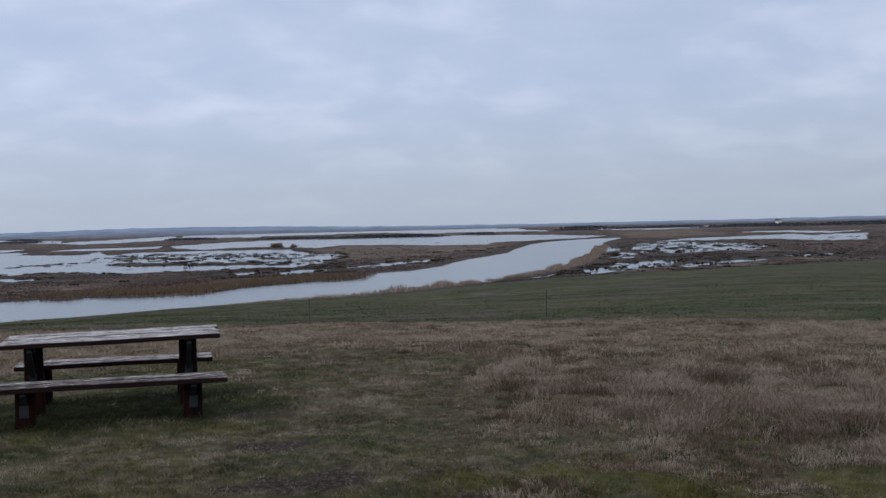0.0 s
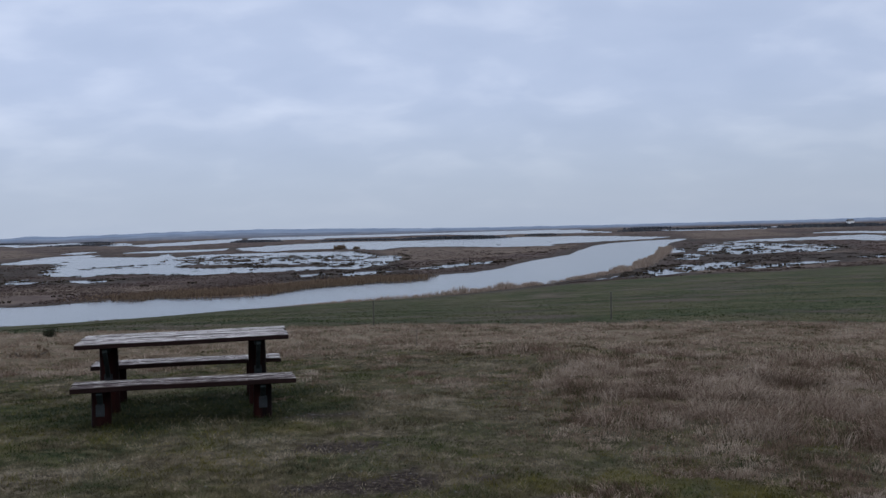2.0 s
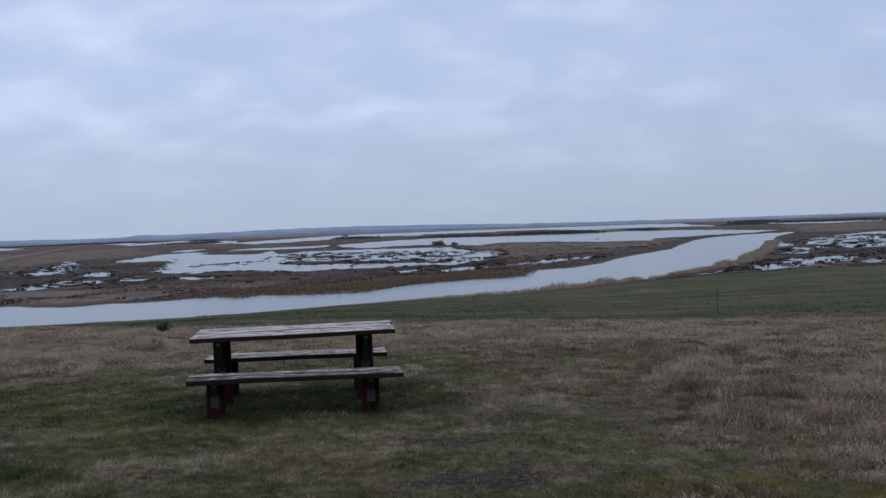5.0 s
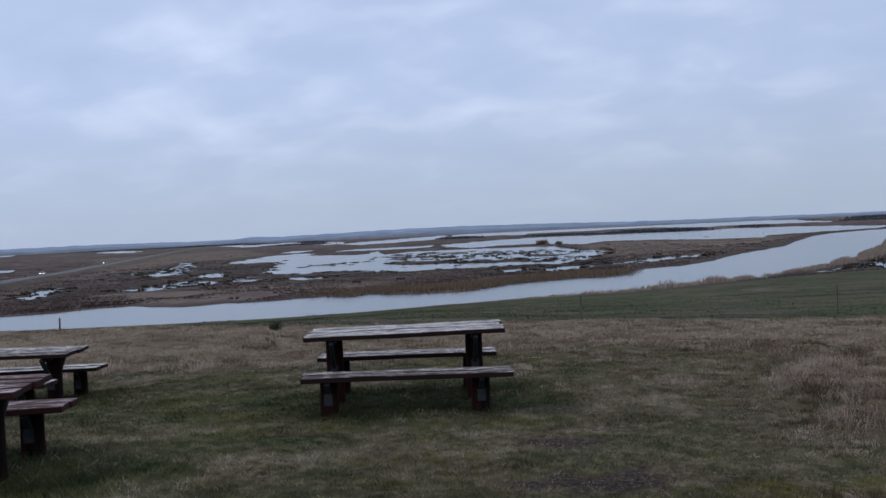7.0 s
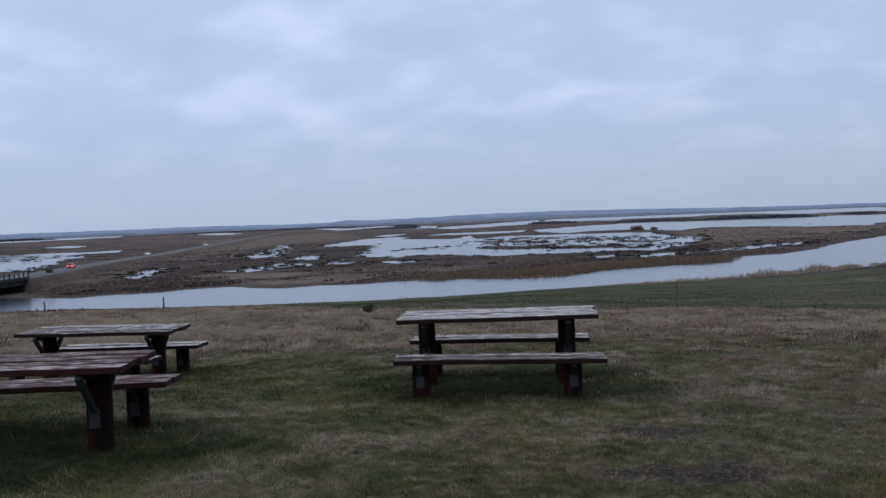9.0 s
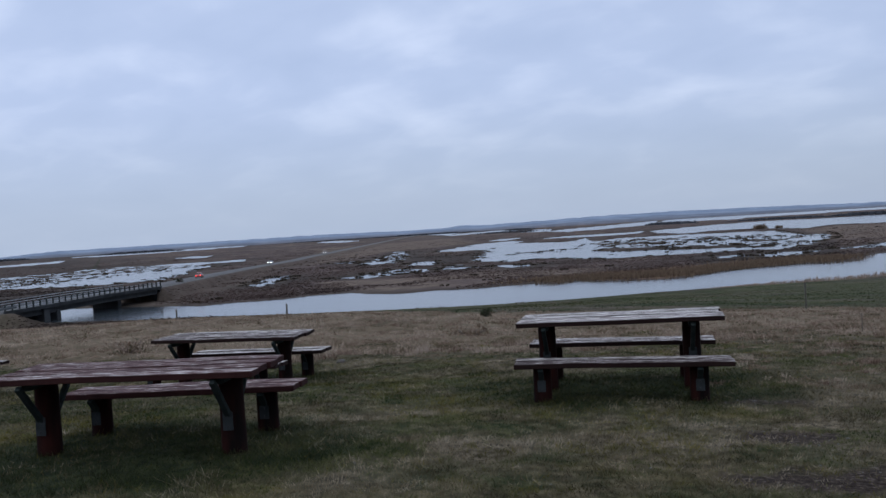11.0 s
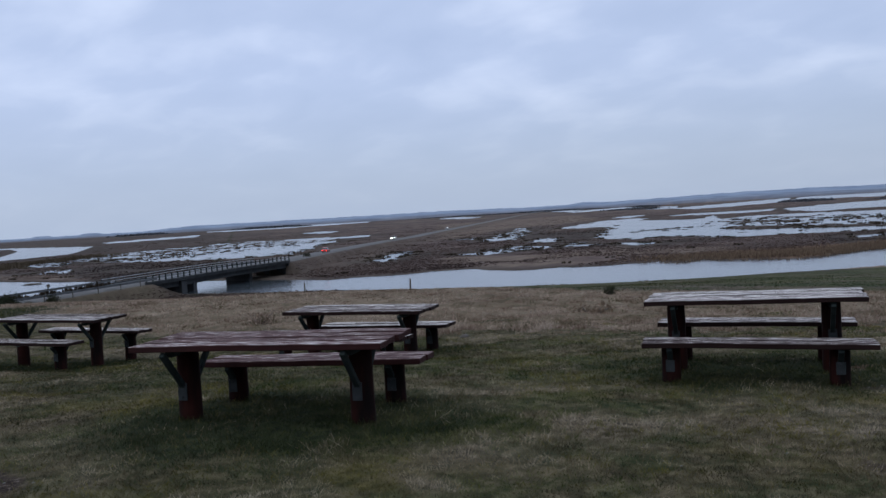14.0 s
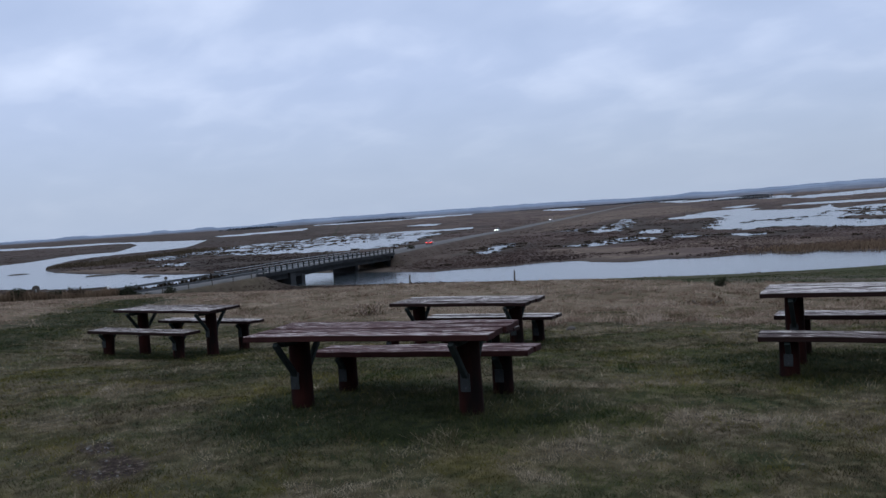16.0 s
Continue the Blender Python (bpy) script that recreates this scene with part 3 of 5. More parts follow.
def covers(x, y):
    """How far each kind of cover holds at a place, 0 to 1."""
    r, p = polar(x, y)
    edge = inside(x, y, LAWN) + 1.5 * soft_noise(x / 1.4, y / 1.4, 51) + 0.5 * soft_noise(x / 0.4, y / 0.4, 50)
    lawn = step(edge, -1.1, 0.9)
    rim = np.interp(p, [-180, -60, 28, 36, 42, 48, 180], [34, 34, 34, 40, 85, 300, 300]) + 1.6 * soft_noise(x / 5, y / 5, 52)
    hill = hill_height(x, y)
    rd, rz = road_near(x, y)
    bank = (1 - step(rd, 14, 20)) * (r > 60)
    dry = np.maximum((1 - step(r, rim - 1.5, rim + 1.5)) * (1 - lawn) * (hill > -10.28) * (1 - 0.7 * bank), 0.15 * bank)
    pasture = step(hill, -10.28, -10.15) * (1 - dry) * (1 - lawn)
    pasture = pasture * (1 - 0.7 * step(soft_noise(x / 7, y / 3.5, 55) + 0.4 * soft_noise(x / 1.8, y / 1.2, 97), 0.0, 0.5))
    soil = np.zeros_like(r)
    for sx, sy, ax, ay in SOIL:
        k = ((x - sx) / ax) ** 2 + ((y - sy) / ay) ** 2
        soil = np.maximum(soil, 1 - step(k + 1.5 * soft_noise(x / 0.22, y / 0.22, 54), 0.3, 1.3))
    lush_and_shade = np.zeros_like(r)  # unmown, greener grass about the posts, darkened as well for the tables' shade
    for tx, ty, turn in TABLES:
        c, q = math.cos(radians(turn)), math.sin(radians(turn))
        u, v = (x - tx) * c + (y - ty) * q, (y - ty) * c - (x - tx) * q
        lush_and_shade = np.maximum(lush_and_shade, 1 - step((u / 1.6) ** 2 + (v / 1.35) ** 2 + 0.8 * soft_noise(x / 0.6, y / 0.6, 56), 0.4, 1.9))
    lush_and_shade = np.maximum(lush_and_shade, 0.45 * (1 - step(((x + 10.3) / 3.4) ** 2 + ((y - 7.7) / 2.0) ** 2 + 0.8 * soft_noise(x / 0.7, y / 0.7, 49), 0.4, 1.6)))
    mown = np.abs((x + 23) * 0.644 + (y - 9.6) * 0.765)  # greener along the mown way to the road
    lush_and_shade = np.maximum(lush_and_shade, 0.8 * (1 - step(mown + 0.8 * soft_noise(x / 1.2, y / 1.2, 53), 0.5, 2.0)) * step(-x, 14, 18))
    straw = step(soft_noise(x / 1.3, y / 1.3, 57) + 0.5 * soft_noise(x / 0.35, y / 0.35, 58), -0.1, 0.6) * lawn * (1 - lush_and_shade)
    straw = np.maximum(straw, (1 - step(p, 4, 14)) * step(r, 5.0, 7.0) * lawn * np.clip(0.40 + 0.9 * soft_noise(x / 0.5, y / 0.5, 98), 0, 1) * (1 - lush_and_shade))
    straw = np.maximum(straw, 0.4 * step(p, 52, 62) * (1 - step(r, 7, 10)) * lawn * (0.5 + 0.5 * soft_noise(x / 0.4, y / 0.4, 60)))
    moss = 0.35 * step(soft_noise(x / 1.1, y / 1.1, 59), 0.2, 0.6) * lawn * (1 - straw)
    moss = np.maximum(moss, 0.38 * lawn * (1 - step(((x - 1.6) / 1.6) ** 2 + ((y - 6.4) / 0.6) ** 2 + 1.8 * soft_noise(x / 0.4, y / 0.4, 90), 0.3, 1.2)))
    out = {"lawn": lawn, "dry": dry, "pasture": pasture, "soil": soil, "lush_and_shade": lush_and_shade, "straw": straw, "moss": moss, "far": step(r, 3300, 3700)}
    wet, tan, rust = np.zeros_like(r), np.zeros_like(r), np.zeros_like(r)
    low = r > 90
    if np.any(low):
        xl, yl = x[low], y[low]
        d = water_depth(xl, yl)
        wet[low] = np.exp(-(d / (5 + 0.012 * r[low])) ** 2) * 0.8 + 0.6 * step(soft_noise(xl / 34, yl / 50, 71, 4), 0.05, 0.35)
        wet[low] += 0.5 * step(p[low], 44, 54)
        tan[low] = (1 - 0.7 * step(p[low], 44, 54)) * step(soft_noise(xl / 22, yl / 34, 72, 4) + 0.5 * soft_noise(xl / 150, yl / 150, 73), 0.08, 0.45)
        pale, dusky = patched(xl, yl, PALE), np.maximum(patched(xl, yl, DUSKY), 0.45 * bank[low])
        tan[low] = np.maximum(tan[low] * (1 - dusky), pale)
        wet[low] = np.maximum(wet[low] * (1 - 0.8 * pale), dusky)
        out["pasture"][low] *= (1 - dusky) * (1 - 0.8 * pale)
        rust[low] = patched(xl, yl, (RUST,))
    out["wet"], out["tan"], out["rust"] = np.clip(wet, 0, 1), tan, rust
    return out


def mesh_from(name, verts, faces, mat, attributes=None, smooth=True):
    """A mesh from arrays: verts (n, 3) and faces (m, 3 or 4)."""
    me = bpy.data.meshes.new(name)
    n, k = faces.shape
    me.vertices.add(len(verts))
    me.vertices.foreach_set("co", np.ascontiguousarray(verts, np.float32).ravel())
    me.loops.add(n * k)
    me.loops.foreach_set("vertex_index", np.ascontiguousarray(faces, np.int32).ravel())
    me.polygons.add(n)
    me.polygons.foreach_set("loop_start", np.arange(0, n * k, k, dtype=np.int32))
    me.polygons.foreach_set("loop_total", np.full(n, k, np.int32))
    me.polygons.foreach_set("use_smooth", np.full(n, smooth, bool))
    me.update(calc_edges=True)
    for key, v in (attributes or {}).items():
        a = me.attributes.new(key, "FLOAT", "POINT")
        a.data.foreach_set("value", np.ascontiguousarray(v, np.float32))
    me.materials.append(mat)
    return me


def build_ground():
    p = np.radians(np.concatenate([np.arange(-180, -34, 4.0), np.arange(-34, 76, 0.066), np.arange(76, 180.1, 4.0)]))
    r = [0.0, 0.6]
    while r[-1] < 4900:
        q = r[-1]
        r.append(q + (max(0.10, 0.02 * q) if q < 90 else max(0.0000435 * q * q, 0.6)))
    r = np.array(r)
    pp, rr = np.meshgrid(p, r)
    x, y = (-rr * np.sin(pp)).ravel(), (rr * np.cos(pp)).ravel()
    z = ground_height(x, y)
    n, k = len(r), len(p)
    a = (np.arange(n - 1)[:, None] * k + np.arange(k - 1)[None, :]).ravel()
    faces = np.stack([a, a + k, a + k + 1, a + 1], 1)
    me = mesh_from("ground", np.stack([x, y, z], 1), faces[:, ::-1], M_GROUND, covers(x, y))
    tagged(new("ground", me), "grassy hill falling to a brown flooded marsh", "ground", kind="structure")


build_ground()
me = mesh_from("water", np.array([(-4900, -200, WATER), (4900, -200, WATER), (4900, 4900, WATER), (-4900, 4900, WATER)]), np.array([[0, 1, 2, 3]]), M_WATER)
tagged(new("water", me), "still grey river and marsh pools under cloud", "water", kind="structure")


# ======================= part helpers =======================
def part(name, bm, material, parent=None, label="", smooth=False):
    me = bpy.data.meshes.new(name)
    bmesh.ops.recalc_face_normals(bm, faces=bm.faces)
    bm.to_mesh(me)
    bm.free()
    for f in me.polygons:
        f.use_smooth = smooth
    me.materials.append(material)
    ob = new(name, me)
    ob.parent = parent
    if label:
        ob["label"] = label
    return ob


def box(bm, cx, cy, cz, sx, sy, sz, bevel=0.0, turn=None):
    m = Matrix.Translation((cx, cy, cz)) @ (turn or Matrix()) @ Matrix.Diagonal((sx, sy, sz, 1))
    made = bmesh.ops.create_cube(bm, size=1, matrix=m)["verts"]
    if bevel:
        edges = list({e for v in made for e in v.link_edges})
        bmesh.ops.bevel(bm, geom=edges, offset=bevel, segments=2, affect="EDGES", profile=0.5)
    return bm


def pole(bm, x, y, z0, z1, r0, r1, sides=14, wobble=0.0):
    rings = []
    for k in range(7):
        f = k / 6
        ring = []
        for i in range(sides):
            a = 2 * math.pi * i / sides
            q = (r0 + (r1 - r0) * f) * (1 + wobble * noise.noise((math.cos(a) * 1.3 + x, math.sin(a) * 1.3 + y, f * 2)))
            ring.append(bm.verts.new((x + q * math.cos(a), y + q * math.sin(a), z0 + (z1 - z0) * f)))
        rings.append(ring)
    for lo, hi in zip(rings, rings[1:]):
        for i in range(sides):
            bm.faces.new((lo[i], lo[(i + 1) % sides], hi[(i + 1) % sides], hi[i]))
    bm.faces.new(rings[-1])
    bm.faces.new(rings[0][::-1])
    return bm


def beam(bm, a, b, w, h):
    a, b = Vector(a), Vector(b)
    q = (b - a).to_track_quat("Z", "Y").to_matrix().to_4x4()
    m = (a + b) / 2
    return box(bm, m.x, m.y, m.z, w, h, (b - a).length, 0.006, q)


# ======================= picnic tables and benches =======================
def plank(parent, name, y, z, length, width, thick, mat, seed):
    rnd = random.Random(seed)
    bm = bmesh.new()
    box(bm, rnd.uniform(-0.012, 0.012), y, z + rnd.uniform(-0.005, 0.004), length + rnd.uniform(-0.012, 0.012), width, thick)
    long = [e for e in bm.edges if abs((e.verts[0].co - e.verts[1].co).x) > 0.5]
    bmesh.ops.subdivide_edges(bm, edges=long, cuts=9)
    for v in bm.verts:
        v.co.z += 0.007 * noise.noise((v.co.x * 1.6 + seed, y * 3, 0.5)) + 0.03 * (v.co.y - y) * noise.noise((v.co.x * 0.8, seed, 2.5))
        v.co.y += 0.003 * noise.noise((v.co.x * 2.5, seed, y * 5))
    edges = [e for e in bm.edges if e.is_manifold and e.calc_face_angle(0) > 1.0]
    bmesh.ops.bevel(bm, geom=edges, offset=0.006, segments=2, affect="EDGES", profile=0.5)
    return part(name, bm, mat, parent)


def plate(parent, x, y, z, side, h=0.15, w=0.085):
    steel = part("mounting_plate", box(bmesh.new(), x, y + side * 0.004, z, w, 0.008, h, 0.002), M_PLATE, parent, "grey galvanised steel plate")
    for dz in (-0.3, 0.3):
        bm = bmesh.new()
        bmesh.ops.create_uvsphere(bm, u_segments=6, v_segments=4, radius=0.010, matrix=Matrix.Translation((x, y + side * 0.009, z + dz * h)))
        part("bolt", bm, M_PLATE, steel)
    return steel


def picnic_table(mat, seed):
    ob = new("picnic_table")
    top, width, thick = 0.74, 0.868, 0.05
    for k in range(4):
        plank(ob, "plank", -width / 2 + (k + 0.5) * width / 4, top - thick / 2, 2.2, width / 4 - 0.022, thick, mat, seed + k)
    for x in (-0.815, 0.77):
        part("post", pole(bmesh.new(), x, 0, -0.40, top - thick - 0.005, 0.108, 0.095, 16, 0.03), M_POST, ob, "round red-brown wooden post", True)
        part("cross_bearer", box(bmesh.new(), x, 0, top - thick - 0.035, 0.075, 0.60, 0.06, 0.006), M_BRACE, ob)
        for s in (-1, 1):
            part("brace", beam(bmesh.new(), (x, s * 0.40, top - thick - 0.025), (x, s * 0.085, top - thick - 0.36), 0.046, 0.045), M_BRACE, ob, "dark green slanting brace")
            plate(ob, x, s * 0.112, 0.30, s)
    return ob


def bench(mat, seed):
    ob = new("bench")
    top, width, thick = 0.40, 0.452, 0.052
    for k in range(2):
        plank(ob, "plank", -width / 2 + (k + 0.5) * width / 2, top - thick / 2, 2.18, width / 2 - 0.022, thick, mat, seed + k)
    for x in (-0.815, 0.77):
        part("post", pole(bmesh.new(), x, 0, -0.40, top - thick - 0.004, 0.102, 0.094, 16, 0.03), M_POST, ob, "short round red-brown wooden post", True)
        for s in (-1, 1):
            part("brace", beam(bmesh.new(), (x, s * 0.195, top - thick - 0.015), (x, s * 0.088, top - thick - 0.13), 0.055, 0.04), M_BRACE, ob, "dark green short brace")
            plate(ob, x, s * 0.103, 0.15, s, 0.12)
    return ob


def place_set(x, y, yaw, mat, seed, words, table_z, bench_z):
    """A table and its benches; each takes its top's height, its fall along the length and its tilt across."""
    def seat_at(ob, side, z, fall, tilt, own):
        ob.matrix_basis = Matrix.Translation((x, y, z - own)) @ pose(0, 0, 0, 0, 0, yaw) @ Matrix.Translation((0, side, 0)) @ pose(0, 0, 0, math.degrees(tilt), -math.degrees(fall), 0)

    table = picnic_table(mat, seed)
    seat_at(table, 0, *table_z, 0.74)
    tagged(table, "picnic table on round posts, " + words, "picnic table", "picnic tables on the hill")
    for side, level in bench_z:
        b = bench(mat, seed + 20 + (1 if side > 0 else -1))
        seat_at(b, side, *level, 0.40)
        tagged(b, "low bench beside its table, " + words, "bench", "benches on the hill")


place_set(-3.639, 9.96, 18.29, M_TOP, 100, "red-brown paint worn to grey wood", (0.573, 0.0, 0.018), ((-0.864, (0.205, -0.016, -0.002)), (0.885, (0.183, -0.011, 0.004))))
place_set(-6.152, 5.363, 22.55, M_TOP_RED, 200, "red paint half worn away", (0.675, -0.005, 0.001), ((0.885, (0.365, 0.001, -0.001)),))
place_set(-9.552, 10.164, 17.26, M_TOP, 300, "grey weathered boards and dark red edges", (0.304, -0.006, 0.008), ((-0.864, (0.001, 0.001, 0.003)), (0.885, (-0.046, -0.001, 0.0))))
place_set(-15.281, 8.656, 18.19, M_TOP, 400, "pale weathered boards and slanting braces", (0.230, -0.015, 0.003), ((-0.864, (-0.06, -0.024, -0.002)), (0.885, (-0.106, -0.02, -0.003))))


# ======================= road, guard rails and bridge =======================
def ribbon(name, half, lift, mat, start=0, end=None):
    pts = COURSE[start:end]
    verts, faces = [], []
    for i, p in enumerate(pts):
        d = pts[min(i + 1, len(pts) - 1)] - pts[max(i - 1, 0)]
        n = Vector((d.y, -d.x, 0)).normalized()
        for s, dz in ((-half - 0.5, -0.45), (-half, 0), (0, 0.06), (half, 0), (half + 0.5, -0.45)):
            verts.append(p + n * s + Vector((0, 0, lift + dz)))
        if i:
            b = 5 * i
            faces += [(b - 5 + k, b - 4 + k, b + 1 + k, b + k) for k in range(4)]
    return mesh_from(name, np.array([tuple(v) for v in verts]), np.array(faces)[:, ::-1], mat)


tagged(new("road", ribbon("road", 3.4, 0.0, M_ROAD)), "grey two-lane asphalt road on a low bank", "road", kind="structure")

B0, BDIR = Vector((-147, 102, -7.65)), Vector((-0.329, 0.944, 0.0)).normalized()
B_YAW = math.degrees(math.atan2(BDIR.y, BDIR.x))


def arch(x):
    """How far the bridge's deck rises over its hill end."""
    return float(np.interp(x, [-7.5, 0, 22.7, 45.5, 47], [-0.04, 0, 0.36, 0.35, 0.33]))


def arched_bar(x0, x1, y, z, w, h, steps=12):
    """A straight-sided bar along the bridge that follows its arch."""
    bm = bmesh.new()
    rings = []
    for k in range(steps + 1):
        x = x0 + (x1 - x0) * k / steps
        rings.append([bm.verts.new((x, y + u * w / 2, z + v * h / 2 + arch(x))) for u, v in ((-1, -1), (1, -1), (1, 1), (-1, 1))])
    for p, q in zip(rings, rings[1:]):
        for i in range(4):
            bm.faces.new((p[i], p[(i + 1) % 4], q[(i + 1) % 4], q[i]))
    bm.faces.new(rings[0][::-1])
    bm.faces.new(rings[-1])
    return bm


def bridge():
    ob = new("road_bridge")
    ob.matrix_basis = Matrix.Translation(B0) @ pose(0, 0, 0, 0, 0, B_YAW)  # x runs along the bridge, -y towards the hill
    first, last = -7.5, 47.0
    part("deck", arched_bar(first, last, 0, -0.20, 9.6, 0.42), M_CONCRETE, ob)
    for y in (-3.6, -1.2, 1.2, 3.6):
        part("girder", arched_bar(first + 0.3, last - 0.3, y, -0.95, 0.7, 1.1), M_CONCRETE, ob)
    for y in (-4.72, 4.72):
        part("kerb", arched_bar(first, last, y, 0.10, 0.36, 0.26), M_CONCRETE, ob)
        for k in range(29):
            x = first + 0.2 + k * 1.93
            part("rail_post", box(bmesh.new(), x, y, 0.72 + arch(x), 0.30, 0.14, 1.12, 0.01), M_BRACE, ob)
        for z, h in ((1.06, 0.15), (0.60, 0.15)):
            part("rail", arched_bar(first, last, y + 0.09 * (1 if y < 0 else -1), z, 0.05, h), M_RAIL, ob)
    for x in (8.8, 33.0):
        part("pier", box(bmesh.new(), x, 0.6 if x > 20 else 0, -2.7, 1.3, 6.0 if x > 20 else 8.2, 3.5, 0.15), M_CONCRETE, ob)
    for x in (4.6, last + 0.6):
        part("abutment", box(bmesh.new(), x, 0, -2.0 + arch(x), 1.8, 9.0, 3.0, 0.08), M_CONCRETE, ob)
    tagged(ob, "low arched concrete road bridge with post railings over the river", "bridge")


bridge()


def guard_rail(side, stretch):
    ob = new("guard_rail")
    total = [p for p in COURSE]
    for k in range(stretch[0], stretch[1]):
        a, b = total[k], total[k + 1]
        d = (b - a)
        n = Vector((d.y, -d.x, 0)).normalized() * (4.5 * side)
        part("rail", beam(bmesh.new(), a + n + Vector((0, 0, 0.62)), b + n + Vector((0, 0, 0.62)), 0.06, 0.36), M_GUARD, ob)
        part("post", box(bmesh.new(), a.x + n.x * 1.02, a.y + n.y * 1.02, a.z + 0.2, 0.12, 0.12, 0.95, 0.01), M_STAKE, ob)
    tagged(ob, "dull weathered steel guard rail along the road's edge", "guard rail", "guard rails")


FIRST = min(range(len(COURSE)), key=lambda i: (COURSE[i] - B0).length)
guard_rail(1, (FIRST - 7, FIRST - 1))
guard_rail(-1, (FIRST - 9, FIRST - 1))


# ======================= cars on the road =======================
M_RED = plain_material("red_car_paint", (0.28, 0.02, 0.02), (0.34, 0.03, 0.025), 2.0, 0.3, 0.5, bump=0.0)
M_GREY = plain_material("grey_car_paint", (0.10, 0.105, 0.11), (0.14, 0.145, 0.15), 2.0, 0.3, 0.5, bump=0.0)
M_GLASS = plain_material("dark_car_glass", (0.01, 0.012, 0.014), (0.02, 0.022, 0.025), 3.0, 0.08, 0.6, bump=0.0)
M_TYRE = plain_material("tyre_rubber", (0.012, 0.012, 0.012), (0.025, 0.025, 0.025), 6.0)
M_HEAD = glowing("headlight_glow", (1.0, 0.95, 0.80), 22.0)
M_TAIL = glowing("taillight_glow", (1.0, 0.05, 0.04), 4.0)


def car(paint, lit_front):
    ob = new("car")
    bm = bmesh.new()
    side = [(-2.1, 0.28), (-2.12, 0.72), (-1.95, 0.92), (-0.55, 0.95), (0.85, 0.93), (1.75, 0.80), (2.08, 0.66), (2.1, 0.28)]
    loops = [[bm.verts.new((x, y, z)) for x, z in side] for y in (-0.86, 0.86)]
    for i in range(len(side)):
        j = (i + 1) % len(side)
        bm.faces.new((loops[0][i], loops[0][j], loops[1][j], loops[1][i]))
    bm.faces.new(loops[0])
    bm.faces.new(loops[1][::-1])
    bmesh.ops.bevel(bm, geom=list(bm.edges), offset=0.06, segments=2, affect="EDGES", profile=0.5)
    part("body", bm, paint, ob, smooth=True)
    bm = bmesh.new()
    lower = [(-1.75, -0.78), (0.95, -0.78), (0.95, 0.78), (-1.75, 0.78)]
    upper = [(-1.35, -0.62), (0.25, -0.62), (0.25, 0.62), (-1.35, 0.62)]
    lo = [bm.verts.new((x, y, 0.92)) for x, y in lower]
    hi = [bm.verts.new((x, y, 1.42)) for x, y in upper]
    for i in range(4):
        bm.faces.new((lo[i], lo[(i + 1) % 4], hi[(i + 1) % 4], hi[i]))
    bm.faces.new(hi)
    part("windows", bm, M_GLASS, ob, "dark glass")
    part("roof", box(bmesh.new(), -0.55, 0, 1.44, 1.66, 1.28, 0.06, 0.02), paint, ob)
    for x in (-1.32, 1.32):
        for y in (-0.80, 0.80):
            bm = bmesh.new()
            bmesh.ops.create_cone(bm, cap_ends=True, segments=18, radius1=0.31, radius2=0.31, depth=0.2, matrix=Matrix.Translation((x, y, 0.31)) @ pose(0, 0, 0, 90))
            wheel = part("wheel", bm, M_TYRE, ob)
            bm = bmesh.new()
            bmesh.ops.create_cone(bm, cap_ends=True, segments=14, radius1=0.20, radius2=0.17, depth=0.04, matrix=Matrix.Translation((x, y * 1.13, 0.31)) @ pose(0, 0, 0, 90 if y < 0 else -90))
            part("rim", bm, M_RAIL, wheel, "steel wheel rim")
    for y in (-0.62, 0.62):
        bm = bmesh.new()
        bmesh.ops.create_uvsphere(bm, u_segments=10, v_segments=8, radius=0.13, matrix=Matrix.Translation((2.04 if lit_front else -2.08, y, 0.68)))
        part("headlight" if lit_front else "tail_light", bm, M_HEAD if lit_front else M_TAIL, ob, "lit headlight" if lit_front else "lit red tail light")
    return ob


def on_road(ob, x, y, shift, facing):
    i = min(range(1, len(COURSE) - 1), key=lambda k: (COURSE[k].xy - Vector((x, y))).length)
    d = COURSE[i + 1] - COURSE[i - 1]
    n = Vector((d.y, -d.x, 0)).normalized()
    p = COURSE[i] + n * shift
    yaw = math.degrees(math.atan2(d.y, d.x)) + (0 if facing else 180)
    ob.matrix_basis = Matrix.Translation((p.x, p.y, p.z + 0.05)) @ pose(0, 0, 0, 0, 0, yaw)
    return ob


tagged(on_road(car(M_GREY, True), -281, 333, -1.7, False), "grey car with its headlights on, on the road", "car", "cars on the road")
tagged(on_road(car(M_GREY, True), -388, 520, -1.7, False), "far grey car with its headlights on, on the road", "car", "cars on the road")
tagged(on_road(car(M_RED, False), -198, 196, 1.7, True), "red car with its tail lights on, past the bridge", "car", "cars on the road")


# ======================= blades: grass, reeds, tussocks =======================
def height_at(x, y):
    return ground_height(np.asarray(x, float), np.asarray(y, float))


